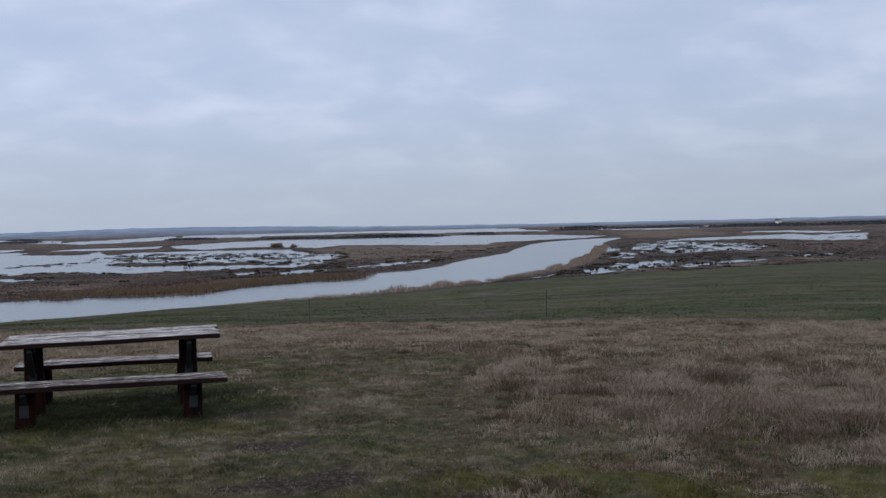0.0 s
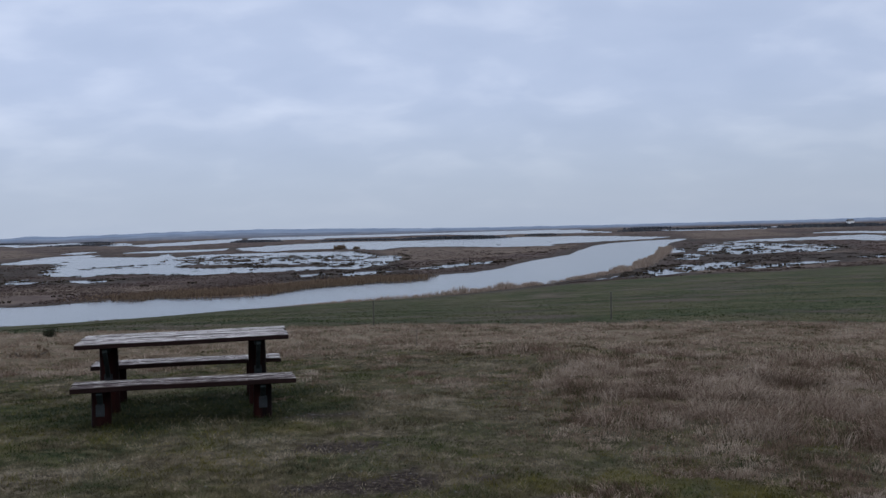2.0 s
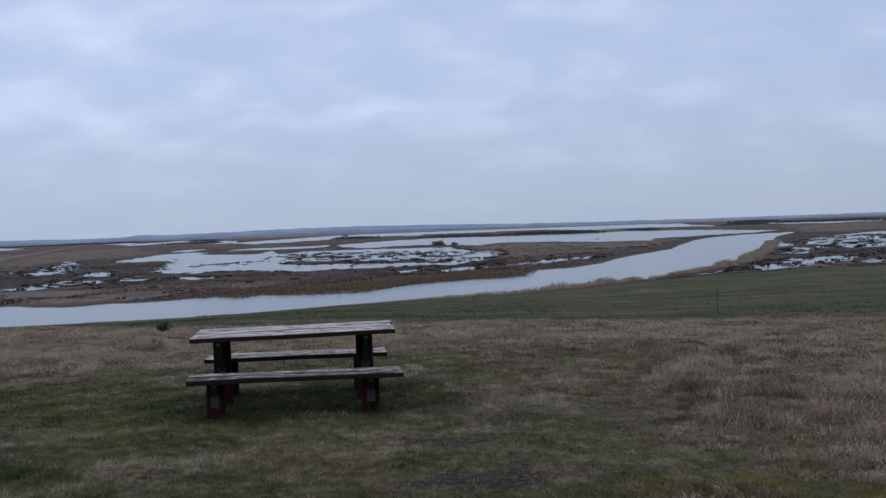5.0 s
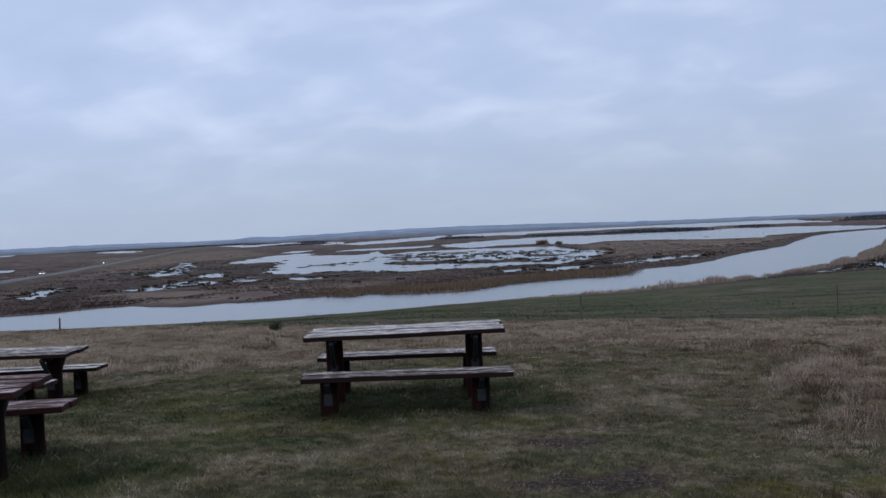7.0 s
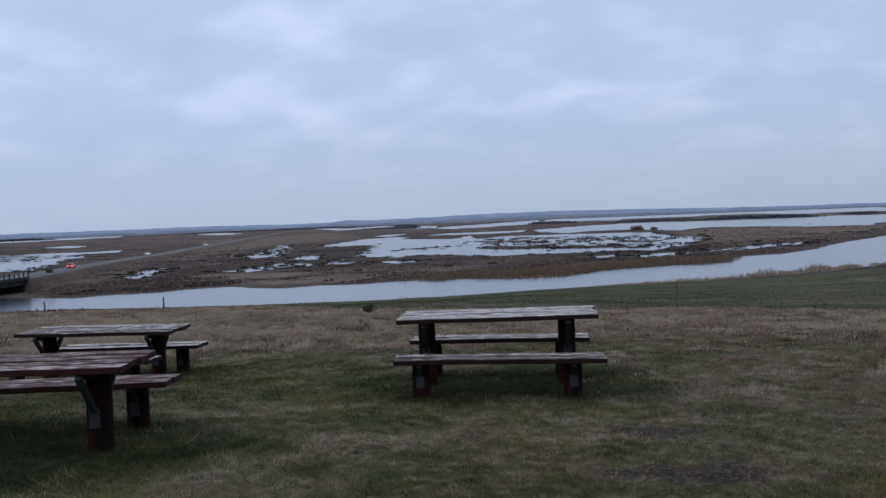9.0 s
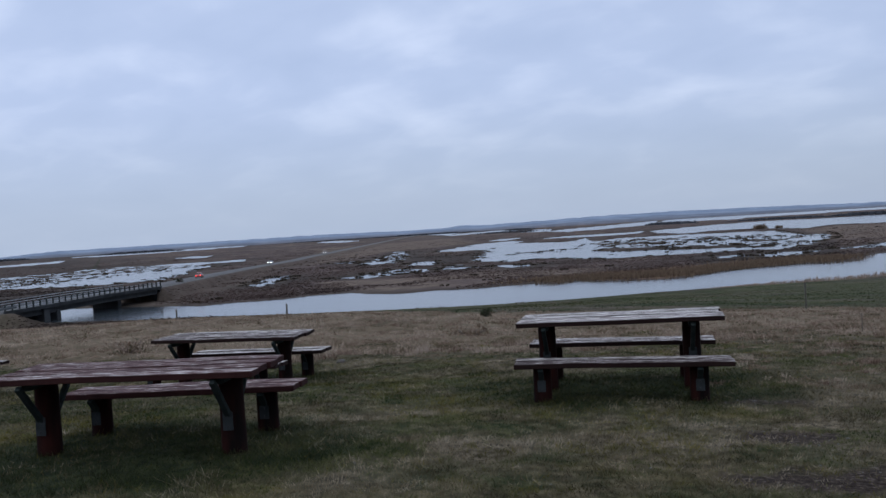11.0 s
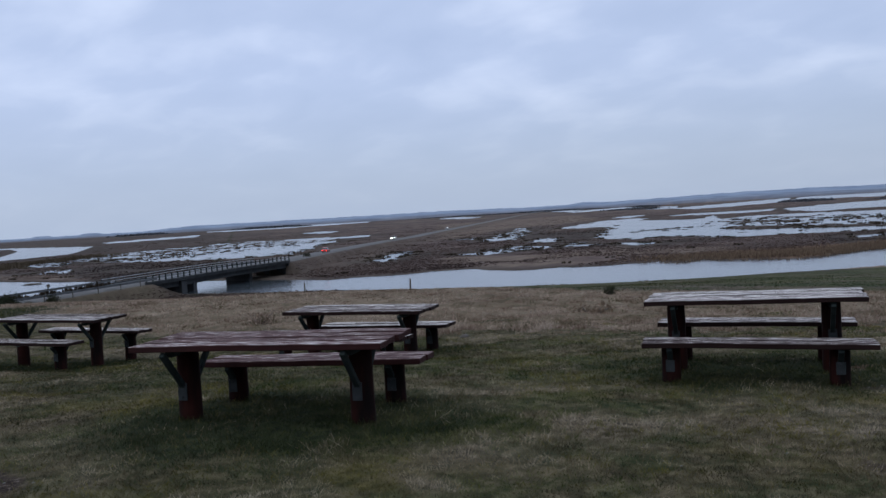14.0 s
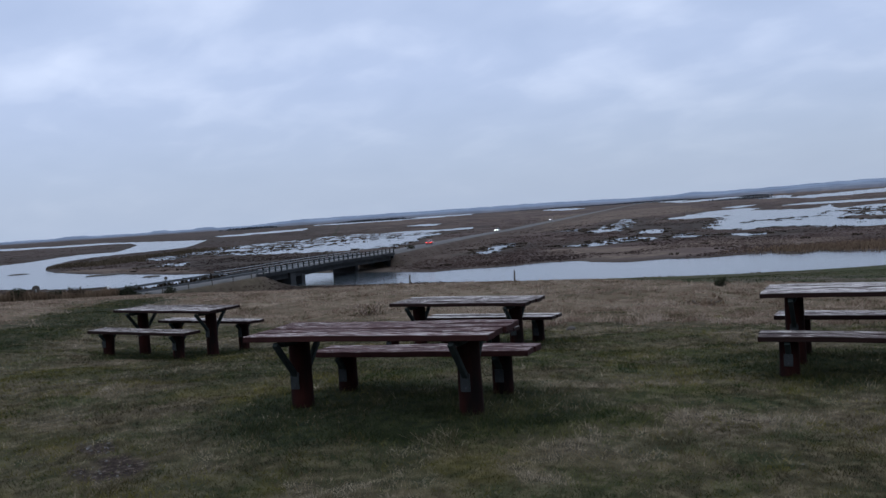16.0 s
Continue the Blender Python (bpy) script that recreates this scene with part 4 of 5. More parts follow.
def blades(name, x, y, z, h, w, lean, mat, label, category, bent=True, aim=None, tone=None):
    """Many single blades of grass in one mesh. lean: how far each tip leans, as a share of its height."""
    rng = np.random.default_rng(len(name) + len(x))
    n = len(x)
    a = rng.uniform(0, 2 * np.pi, n)
    b = rng.uniform(0, 2 * np.pi, n) if aim is None else aim
    ux, uy = np.cos(a) * w / 2, np.sin(a) * w / 2
    dx, dy = np.cos(b) * lean * h, np.sin(b) * lean * h
    if bent:
        v = np.stack([np.stack([x - ux, y - uy, z - 0.02], 1), np.stack([x + ux, y + uy, z - 0.02], 1),
                      np.stack([x - ux * 0.8 + dx * 0.35, y - uy * 0.8 + dy * 0.35, z + h * 0.6], 1),
                      np.stack([x + ux * 0.8 + dx * 0.35, y + uy * 0.8 + dy * 0.35, z + h * 0.6], 1),
                      np.stack([x + dx, y + dy, z + h * np.clip(1 - 0.25 * lean, 0.4, 1)], 1)], 1).reshape(-1, 3)
        k = np.arange(n)[:, None] * 5
        f = np.concatenate([k + [0, 1, 3], k + [0, 3, 2], k + [2, 3, 4]])
    else:
        v = np.stack([np.stack([x - ux, y - uy, z - 0.01], 1), np.stack([x + ux, y + uy, z - 0.01], 1), np.stack([x + dx, y + dy, z + h], 1)], 1).reshape(-1, 3)
        f = np.arange(n)[:, None] * 3 + [0, 1, 2]
    tone = rng.random(n) if tone is None else tone
    ob = new(name, mesh_from(name, v, f, mat, {"tone": np.repeat(np.clip(tone, 0, 1), 5 if bent else 3)}, smooth=False))
    return tagged(ob, label, category, kind="stuff")


def sector(rng, n, r0, r1, p0=-30, p1=74, power=1.0):
    """Random places in a sector of the hill, thinning outwards."""
    r = r0 + (r1 - r0) * rng.random(n) ** power
    p = np.radians(rng.uniform(p0, p1, n))
    return -r * np.sin(p), r * np.cos(p)


M_LAWN = blade_material("withered_turf_blades", [(0.0, (0.020, 0.017, 0.010)), (0.3, (0.050, 0.041, 0.022)), (0.52, (0.092, 0.073, 0.043)), (0.76, (0.150, 0.120, 0.080)), (1.0, (0.25, 0.21, 0.155))])
M_TURF = blade_material("green_turf_blades", [(0.0, (0.010, 0.016, 0.005)), (0.4, (0.030, 0.041, 0.012)), (0.7, (0.058, 0.066, 0.022)), (1.0, (0.10, 0.096, 0.042))])
M_MOSS = blade_material("yellow_moss_tips", [(0.0, (0.024, 0.023, 0.006)), (0.5, (0.064, 0.057, 0.012)), (1.0, (0.12, 0.10, 0.030))])
# longer green blades, with the shade under the tables put into their tones
M_LUSH_SHADED = blade_material("lush_shaded_blades", [(0.0, (0.011, 0.015, 0.006)), (0.6, (0.026, 0.031, 0.013)), (1.0, (0.062, 0.056, 0.027))])
M_DRY = blade_material("dry_grass_blades", [(0.0, (0.040, 0.038, 0.016)), (0.18, (0.062, 0.050, 0.027)), (0.32, (0.101, 0.063, 0.047)), (0.50, (0.154, 0.110, 0.080)), (0.74, (0.222, 0.170, 0.129)), (1.0, (0.305, 0.245, 0.193))])
M_PASTURE = blade_material("pasture_blades", [(0.0, (0.010, 0.017, 0.005)), (0.45, (0.024, 0.033, 0.010)), (0.72, (0.052, 0.048, 0.022)), (1.0, (0.098, 0.078, 0.050))])
M_REED = blade_material("pale_reeds", [(0.0, (0.14, 0.105, 0.080)), (0.5, (0.225, 0.172, 0.135)), (1.0, (0.32, 0.255, 0.205))])
M_BROWN_REED = blade_material("brown_reeds", [(0.0, (0.060, 0.041, 0.027)), (0.5, (0.108, 0.074, 0.049)), (1.0, (0.165, 0.122, 0.085))])
M_MARSH_GRASS = blade_material("marsh_grass", [(0.0, (0.023, 0.0162, 0.0145)), (0.35, (0.045, 0.0315, 0.0275)), (0.7, (0.074, 0.054, 0.046)), (1.0, (0.120, 0.092, 0.078))])
M_TUSSOCK = blade_material("dark_tussocks", [(0.0, (0.014, 0.011, 0.008)), (0.6, (0.032, 0.025, 0.018)), (1.0, (0.062, 0.048, 0.035))], 0.3)
M_LEAF = blade_material("dark_bush_leaves", [(0.0, (0.010, 0.013, 0.008)), (0.6, (0.021, 0.025, 0.014)), (1.0, (0.042, 0.040, 0.024))], 0.3)
M_SCRUB = blade_material("olive_scrub", [(0.0, (0.026, 0.021, 0.014)), (0.6, (0.056, 0.044, 0.029)), (1.0, (0.105, 0.080, 0.056))])
M_STALK = plain_material("dead_weed_stalks", (0.085, 0.060, 0.046), (0.15, 0.112, 0.085), 12.0)
M_TWIG = plain_material("bush_twigs", (0.03, 0.024, 0.02), (0.07, 0.055, 0.045), 12.0)


def grow_lawn():
    rng = np.random.default_rng(7)
    x, y = sector(rng, 760000, 3.4, 25, power=1.25)
    wx, wy = sector(rng, 50000, 25, 38, 56, 74)  # and on along the mown way
    x, y = np.concatenate([x, wx]), np.concatenate([y, wy])
    c = covers(x, y)
    gaps = 1 - step(soft_noise(x / 0.5, y / 0.5, 85, 2), -0.40, 0.05)  # short turf between the withered tufts
    keep = (rng.random(len(x)) < np.maximum(c["lawn"], 0.9 * gaps * c["dry"] * (np.hypot(x, y) < 20))) & (rng.random(len(x)) > c["soil"] * 0.85)
    x, y, c = x[keep], y[keep], {k: v[keep] for k, v in c.items()}
    r = np.hypot(x, y)
    n = len(x)
    long = step(soft_noise(x / 0.55, y / 0.55, 61), -0.1, 0.6)
    h = rng.uniform(0.008, 0.030, n) * (1 + 0.9 * long) * (1 + 0.5 * c["lush_and_shade"])
    foot = np.full(n, 9.0)
    for tx, ty, turn in TABLES:
        q, v = math.cos(radians(turn)), math.sin(radians(turn))
        for along_x in (-0.77, 0.77):
            for across in (-0.87, 0.0, 0.87):
                foot = np.minimum(foot, np.hypot(x - tx - along_x * q + across * v, y - ty - along_x * v - across * q))
    h = h + rng.uniform(0.01, 0.055, n) * np.exp(-(foot / 0.16) ** 2)
    w = (0.003 + 0.00055 * r) * rng.uniform(0.6, 1.3, n)
    z, lean = height_at(x, y), rng.uniform(0.3, 2.2, n)
    clump = soft_noise(x / 0.085, y / 0.085, 81, 2)
    tone = 0.43 + 0.30 * c["straw"] - 0.02 * c["moss"] + 0.62 * clump + 0.50 * soft_noise(x / 0.36, y / 0.36, 82, 2) + 0.16 * soft_noise(x / 1.5, y / 1.5, 80, 2) + rng.normal(0, 0.10, n)
    is_lush_shaded = rng.random(n) < c["lush_and_shade"] * 0.85
    sward = 0.9 * soft_noise(x / 0.22, y / 0.22, 93, 2) + 0.9 * soft_noise(x / 1.1, y / 1.1, 94, 2) + rng.normal(0, 0.22, n) - 0.45 * c["straw"]
    mossy = 0.8 * soft_noise(x / 0.18, y / 0.18, 95, 2) + 0.8 * soft_noise(x / 1.4, y / 1.4, 96, 2) + rng.normal(0, 0.2, n) + 1.1 * c["moss"]
    is_moss = ~is_lush_shaded & (mossy > 0.44)
    is_turf = ~is_lush_shaded & ~is_moss & (sward > 0.12)
    for name, mask, mat, label in (("withered_turf", ~is_lush_shaded & ~is_moss & ~is_turf, M_LAWN, "short worn turf gone to straw"),
                                   ("green_turf", is_turf, M_TURF, "short green grass in the worn turf"),
                                   ("moss", is_moss, M_MOSS, "yellow-green moss among the short grass"),
                                   ("lush_grass", is_lush_shaded, M_LUSH_SHADED, "longer dark green grass round the table posts, shade in its colour")):
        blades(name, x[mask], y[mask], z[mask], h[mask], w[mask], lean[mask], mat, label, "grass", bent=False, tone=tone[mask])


def tufts(name, tx, ty, k, size, low, high, thick, bent, rng):
    n, r = len(tx), np.hypot(tx, ty)
    spread = (0.045 + 0.0028 * r)[:, None] * np.clip(size, 0.5, 1.4)[:, None]
    ox, oy = rng.normal(0, 1, (n, k)), rng.normal(0, 1, (n, k))
    x, y = (tx[:, None] + ox * spread).ravel(), (ty[:, None] + oy * spread).ravel()
    h = (size[:, None] * rng.uniform(low, high, (n, k))).ravel()
    wind = np.repeat(soft_noise(tx / 0.6, ty / 0.6, 64) * 7.0 + rng.normal(0, 0.8, n), k)
    splay = np.arctan2(oy, ox).ravel()
    aim = np.where(rng.random(n * k) < 0.45, splay, wind + rng.normal(0, 0.8, n * k))
    w = np.repeat(thick * (0.8 + 0.11 * r), k) * rng.uniform(0.6, 1.3, n * k)
    tuft = 0.57 + 0.46 * soft_noise(tx / (0.26 + 0.012 * r), ty / (0.26 + 0.012 * r), 83, 2) + 0.14 * soft_noise(tx / 1.6, ty / 1.6, 84, 2) + rng.normal(0, 0.21, n)
    tuft = tuft - 0.09 * np.exp(-((r - 22) / 9) ** 2) * (1 - step(np.degrees(np.arctan2(-tx, ty)), 20, 32))
    tone = np.repeat(tuft, k) + rng.normal(0, 0.07, n * k)
    blades(name, x, y, height_at(x, y), h, w, rng.uniform(0.3, 1.9, n * k), M_DRY, "tufted withered grass, straw and grey-brown", "grass", bent=bent, aim=aim, tone=tone)


def mixed_turf(x, y):
    """Where withered tufts stand scattered in the lawn."""
    r, p = polar(x, y)
    return np.maximum(step(r, 9.5, 13) * (1 - step(p, 14, 20)), (1 - step(p, -8, 4)) * step(r, 5.0, 6.0))


def grow_dry():
    rng = np.random.default_rng(8)
    tx, ty = sector(rng, 66000, 4.5, 85, power=1.4)
    nx, ny = sector(rng, 11000, 5.5, 13, -30, 8)
    tx, ty = np.concatenate([tx, nx]), np.concatenate([ty, ny])
    c = covers(tx, ty)
    gaps = step(soft_noise(tx / 0.5, ty / 0.5, 85, 2), -0.45, 0.0)
    keep = rng.random(len(tx)) < np.maximum(c["dry"] * (0.10 + 0.90 * gaps), 0.80 * mixed_turf(tx, ty) * step(soft_noise(tx / 0.7, ty / 0.7, 62), -0.1, 0.5) * c["lawn"])
    tx, ty, sparse = tx[keep], ty[keep], c["lawn"][keep] > 0.5
    n = len(tx)
    size = np.clip(0.75 + 0.8 * soft_noise(tx / 0.7, ty / 0.7, 63, 2) + rng.normal(0, 0.36, n), 0.28, 1.6) * np.where(sparse, 0.22 + 0.22 * mixed_turf(tx, ty), 1.0)
    near = np.hypot(tx, ty) < 18
    tufts("dry_grass", tx[near], ty[near], 26, size[near], 0.03, 0.15, 0.0042, True, rng)
    tufts("far_dry_grass", tx[~near], ty[~near], 14, size[~near], 0.02, 0.10, 0.0052, False, rng)


def grow_pasture():
    rng = np.random.default_rng(9)
    x, y = sector(rng, 150000, 32, 170, power=1.4)
    c = covers(x, y)
    keep = rng.random(len(x)) < c["pasture"]
    x, y = x[keep], y[keep]
    r = np.hypot(x, y)
    h = rng.uniform(0.015, 0.04, len(x)) * (1 + 1.2 * step(soft_noise(x / 3, y / 3, 65), 0.1, 0.6))
    blades("pasture_grass", x, y, height_at(x, y), h, 0.015 + 0.0007 * r, rng.uniform(0.4, 2.0, len(x)), M_PASTURE, "short green grazed pasture on the slope", "grass", bent=False,
           tone=0.39 + 0.85 * soft_noise(x / 5, y / 3, 86) + 0.6 * soft_noise(x / 1.6, y / 1.2, 87) + rng.normal(0, 0.07, len(x)))


def along(points, n, rng, width):
    """Random places along a line of points, within width of it."""
    q = np.array(points, float)
    seg = np.hypot(*(q[1:] - q[:-1]).T)
    at = rng.random(n) * seg.sum()
    i = np.clip(np.searchsorted(np.cumsum(seg), at), 0, len(seg) - 1)
    k = (at - (np.cumsum(seg) - seg)[i]) / seg[i]
    p = q[i] + (q[i + 1] - q[i]) * k[:, None]
    return p[:, 0] + rng.normal(0, width, n), p[:, 1] + rng.normal(0, width, n)


def grow_reeds():
    rng = np.random.default_rng(10)
    # pale reeds on the hill's side of the river
    x, y = along(REED_LINE, 34000, rng, 1.5)
    r = np.hypot(x, y)
    stand = soft_noise(x / 5, y / 5, 66) + 0.5 * soft_noise(x / 1.4, y / 1.4, 69)
    thin = step(r, 180, 195) * (1 - step(r, 215, 240)) + 0.55 * step(r, 330, 420)
    keep = (stand > -0.35 + 0.6 * thin) & (water_depth(x, y) < 2.5)
    x, y, stand, thin = x[keep], y[keep], stand[keep], thin[keep]
    h = rng.uniform(0.35, 1.35, len(x)) * np.clip(0.95 + 1.2 * stand, 0.25, 2.0) * 0.85 * (1 - 0.55 * thin) * (0.2 + 0.8 * step(np.hypot(x - REED_LINE[0][0], y - REED_LINE[0][1]), 2, 24))
    blades("reeds", x, y, np.maximum(height_at(x, y), WATER - 0.1), h, 0.05 + 0.0003 * np.hypot(x, y), rng.uniform(0.05, 0.35, len(x)), M_REED, "pale dry reeds along the river bank", "reeds")
    # brown reed bed over the water
    x, y = along([(-76, 180), (-62, 186), (-48, 192), (-40, 212), (-28, 234)], 22000, rng, 6.0)
    keep = water_depth(x, y) < 1.5
    x, y = x[keep], y[keep]
    blades("reed_bed", x, y, np.maximum(height_at(x, y), WATER - 0.1), rng.uniform(0.3, 0.8, len(x)), 0.07 + 0.0003 * np.hypot(x, y), rng.uniform(0.05, 0.4, len(x)),
           M_BROWN_REED, "brown reed bed beyond the river", "reeds")


def grow_tussocks():
    rng = np.random.default_rng(11)
    n = 90000
    p = np.radians(rng.uniform(-30, 72, n))
    r = 12.15 / rng.uniform(12.15 / 1000, 12.15 / 125, n)
    x, y = -r * np.sin(p), r * np.cos(p)
    d, rushy = marsh_water(x, y)
    hill = hill_height(x, y)
    river = inside(x, y, RIVER)
    rd, rz = road_near(x, y)
    shore = np.exp(-(d / (1.2 + 0.004 * r)) ** 2)
    patch = soft_noise(np.radians(p) * r / 7, r / 24, 67)
    in_pool = (d > 0) & (rushy > 0.3) & (patch > -0.25)
    land = (d < 0) & (soft_noise(x / 25, y / 25, 68) > 0.05)
    chance = np.where(river > -5, 0.0, np.maximum(np.maximum(0.30 * shore * np.clip(r / 420, 0.35, 1) * (1 - 0.85 * step(r, 420, 650)), np.where(in_pool, 0.52 * rushy * np.clip((r / 480) ** 2, 0.04, 1), 0)), np.where(land, 0.020, 0.006 * (d < 0)) * np.clip((r / 380) ** 2, 0.15, 1)))
    keep = (rng.random(n) < chance) & (hill < -10.25) & (rd > 10)
    # strings of single clumps standing out in the open pool
    cx, cy = along([(-176, 332), (-166, 352), (-164, 371), (-160, 389), (-150, 397)], 26, rng, 2.0)
    x, y = np.concatenate([x[keep], cx]), np.concatenate([y[keep], cy])
    r = np.hypot(x, y)
    m, k = len(x), 9
    size = rng.uniform(0.24, 0.66, m) * (1 - 0.6 * step(r, 450, 750))
    bx = (x[:, None] + rng.normal(0, 0.5, (m, k)) * (0.7 + 0.0022 * r)[:, None]).ravel()
    by = (y[:, None] + rng.normal(0, 0.5, (m, k)) * (0.7 + 0.0022 * r)[:, None]).ravel()
    z = np.repeat(np.maximum(height_at(x, y), WATER - 0.1), k)
    blades("marsh_tussocks", bx, by, z, (size[:, None] * rng.uniform(0.6, 1.1, (m, k))).ravel(), np.repeat(0.34 + 0.0016 * r, k), rng.uniform(0.2, 1.1, m * k),
           M_TUSSOCK, "dark rush tussocks standing in the flooded marsh", "rushes", bent=True)


def grow_marsh_grass():
    rng = np.random.default_rng(12)
    n = 90000
    p = np.radians(rng.uniform(-30, 72, n))
    r = 12.15 / rng.uniform(12.15 / 1300, 12.15 / 125, n)
    x, y = -r * np.sin(p), r * np.cos(p)
    rd, rz = road_near(x, y)
    keep = (water_depth(x, y) < -1.0 - 0.012 * r) & ((hill_height(x, y) < -10.2) | (rd < 22)) & (rd > 5.3) & (soft_noise(x / 16, y / 22, 74) > -0.25)
    x, y, r = x[keep], y[keep], r[keep]
    m, k = len(x), 4
    spread = (0.6 + 0.004 * r)[:, None]
    bx, by = (x[:, None] + rng.normal(0, 1, (m, k)) * spread).ravel(), (y[:, None] + rng.normal(0, 1, (m, k)) * spread).ravel()
    h = np.repeat(rng.uniform(0.07, 0.20, m) * (1 + 0.8 * soft_noise(x / 30, y / 30, 75)), k) * rng.uniform(0.6, 1.1, m * k)
    blades("marsh_grass", bx, by, np.repeat(height_at(x, y), k), h, np.repeat(0.25 + 0.0022 * r, k), rng.uniform(0.4, 2.5, m * k), M_MARSH_GRASS,
           "withered brown grass and sedge over the marsh", "grass", bent=False,
           tone=np.repeat(0.44 + 0.36 * patched(x, y, PALE) - 0.30 * patched(x, y, DUSKY) - 0.2 * step(np.degrees(np.arctan2(-x, y)), 44, 54) + 0.42 * soft_noise(x / 40, y / 55, 88) + 0.30 * soft_noise(x / 20, y / 26, 89), k) + rng.normal(0, 0.10, m * k))


def grow_hedge():
    rng = np.random.default_rng(14)
    p, r = np.radians(rng.uniform(63.6, 73, 9500)), rng.normal(113, 0.9, 9500)
    x, y = -r * np.sin(p), r * np.cos(p)
    h = rng.uniform(0.5, 1.45, len(x)) * (1 + 0.35 * soft_noise(x / 2.5, y / 2.5, 91))
    blades("hedge", x, y, height_at(x, y), h, rng.uniform(0.06, 0.14, len(x)), rng.uniform(0.05, 0.6, len(x)), M_BROWN_REED, "ragged brown hedge of dead stalks beside the lane", "hedge",
           tone=0.45 + 0.5 * soft_noise(x / 2.0, y / 2.0, 92) + rng.normal(0, 0.15, len(x)))


def grow_spit_scrub():
    rng = np.random.default_rng(15)
    cx, cy = along([(-385, 172), (-352, 165), (-368, 184), (-406, 220), (-424, 247), (-455, 287)], 420, rng, 7.0)
    k = 40
    size = rng.uniform(0.5, 1.7, len(cx))
    x = (cx[:, None] + rng.normal(0, 1.5, (len(cx), k))).ravel()
    y = (cy[:, None] + rng.normal(0, 1.5, (len(cx), k))).ravel()
    h = (size[:, None] * rng.uniform(0.4, 1.0, (len(cx), k))).ravel()
    dry_land = water_depth(x, y) < 0.5
    x, y, h = x[dry_land], y[dry_land], h[dry_land]
    blades("spit_scrub", x, y, np.maximum(height_at(x, y), WATER - 0.1), h, rng.uniform(0.15, 0.35, len(x)), rng.uniform(0.1, 0.7, len(x)), M_SCRUB, "low olive-brown scrub on the spit in the lake", "scrub")


def grow_road_scrub():
    rng = np.random.default_rng(16)
    line = []
    for k in range(FIRST - 6, FIRST + 2):
        d = COURSE[k + 1] - COURSE[k]
        n = Vector((d.y, -d.x, 0)).normalized()
        line.append(tuple((COURSE[k] - n * 5.9).xy))
    x, y = along(line, 6000, rng, 0.5)
    h = rng.uniform(0.6, 1.35, len(x)) * np.clip(1 + 0.8 * soft_noise(x / 3, y / 3, 99), 0.4, 1.6)
    blades("roadside_scrub", x, y, height_at(x, y), h, rng.uniform(0.22, 0.5, len(x)), rng.uniform(0.1, 0.6, len(x)), M_TUSSOCK, "dark scrub on the bank behind the guard rail", "scrub")


grow_hedge()
grow_road_scrub()
grow_spit_scrub()
grow_lawn()
grow_marsh_grass()
grow_dry()
grow_pasture()
grow_reeds()
grow_tussocks()


# ======================= far woods on islets and along the horizon =======================
def woods(name, runs, height, width, count, label):
    rng = np.random.default_rng(count)
    X, Y, H, W = [], [], [], []
    for a, b, hh in runs:
        n = max(20, int(count * math.dist(a, b) / 300))
        k = rng.random(n)
        edge = np.clip(np.minimum(k, 1 - k) * 5, 0.25, 1)
        X.append(a[0] + (b[0] - a[0]) * k + rng.normal(0, width, n))
        Y.append(a[1] + (b[1] - a[1]) * k + rng.normal(0, width, n))
        H.append(hh * height * edge * rng.uniform(0.7, 1.0, n))
        W.append(hh * height * rng.uniform(0.9, 1.8, n))
    x, y, h, w = (np.concatenate(q) for q in (X, Y, H, W))
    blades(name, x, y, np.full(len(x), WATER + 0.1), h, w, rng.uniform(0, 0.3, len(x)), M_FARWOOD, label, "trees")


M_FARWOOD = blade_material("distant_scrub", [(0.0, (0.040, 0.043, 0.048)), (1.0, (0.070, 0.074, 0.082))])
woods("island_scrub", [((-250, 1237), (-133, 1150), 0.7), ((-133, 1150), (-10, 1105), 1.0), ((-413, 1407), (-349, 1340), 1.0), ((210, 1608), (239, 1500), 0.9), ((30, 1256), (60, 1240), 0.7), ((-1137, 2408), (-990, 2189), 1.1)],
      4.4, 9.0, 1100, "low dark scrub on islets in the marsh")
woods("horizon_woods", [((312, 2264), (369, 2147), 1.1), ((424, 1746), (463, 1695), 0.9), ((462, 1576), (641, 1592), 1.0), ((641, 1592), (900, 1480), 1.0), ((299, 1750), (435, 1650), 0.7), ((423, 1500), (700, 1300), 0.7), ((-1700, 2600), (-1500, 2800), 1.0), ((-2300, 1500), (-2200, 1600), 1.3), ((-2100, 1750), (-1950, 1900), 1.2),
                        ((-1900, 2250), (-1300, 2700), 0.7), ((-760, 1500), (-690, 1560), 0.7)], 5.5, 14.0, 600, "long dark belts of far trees")


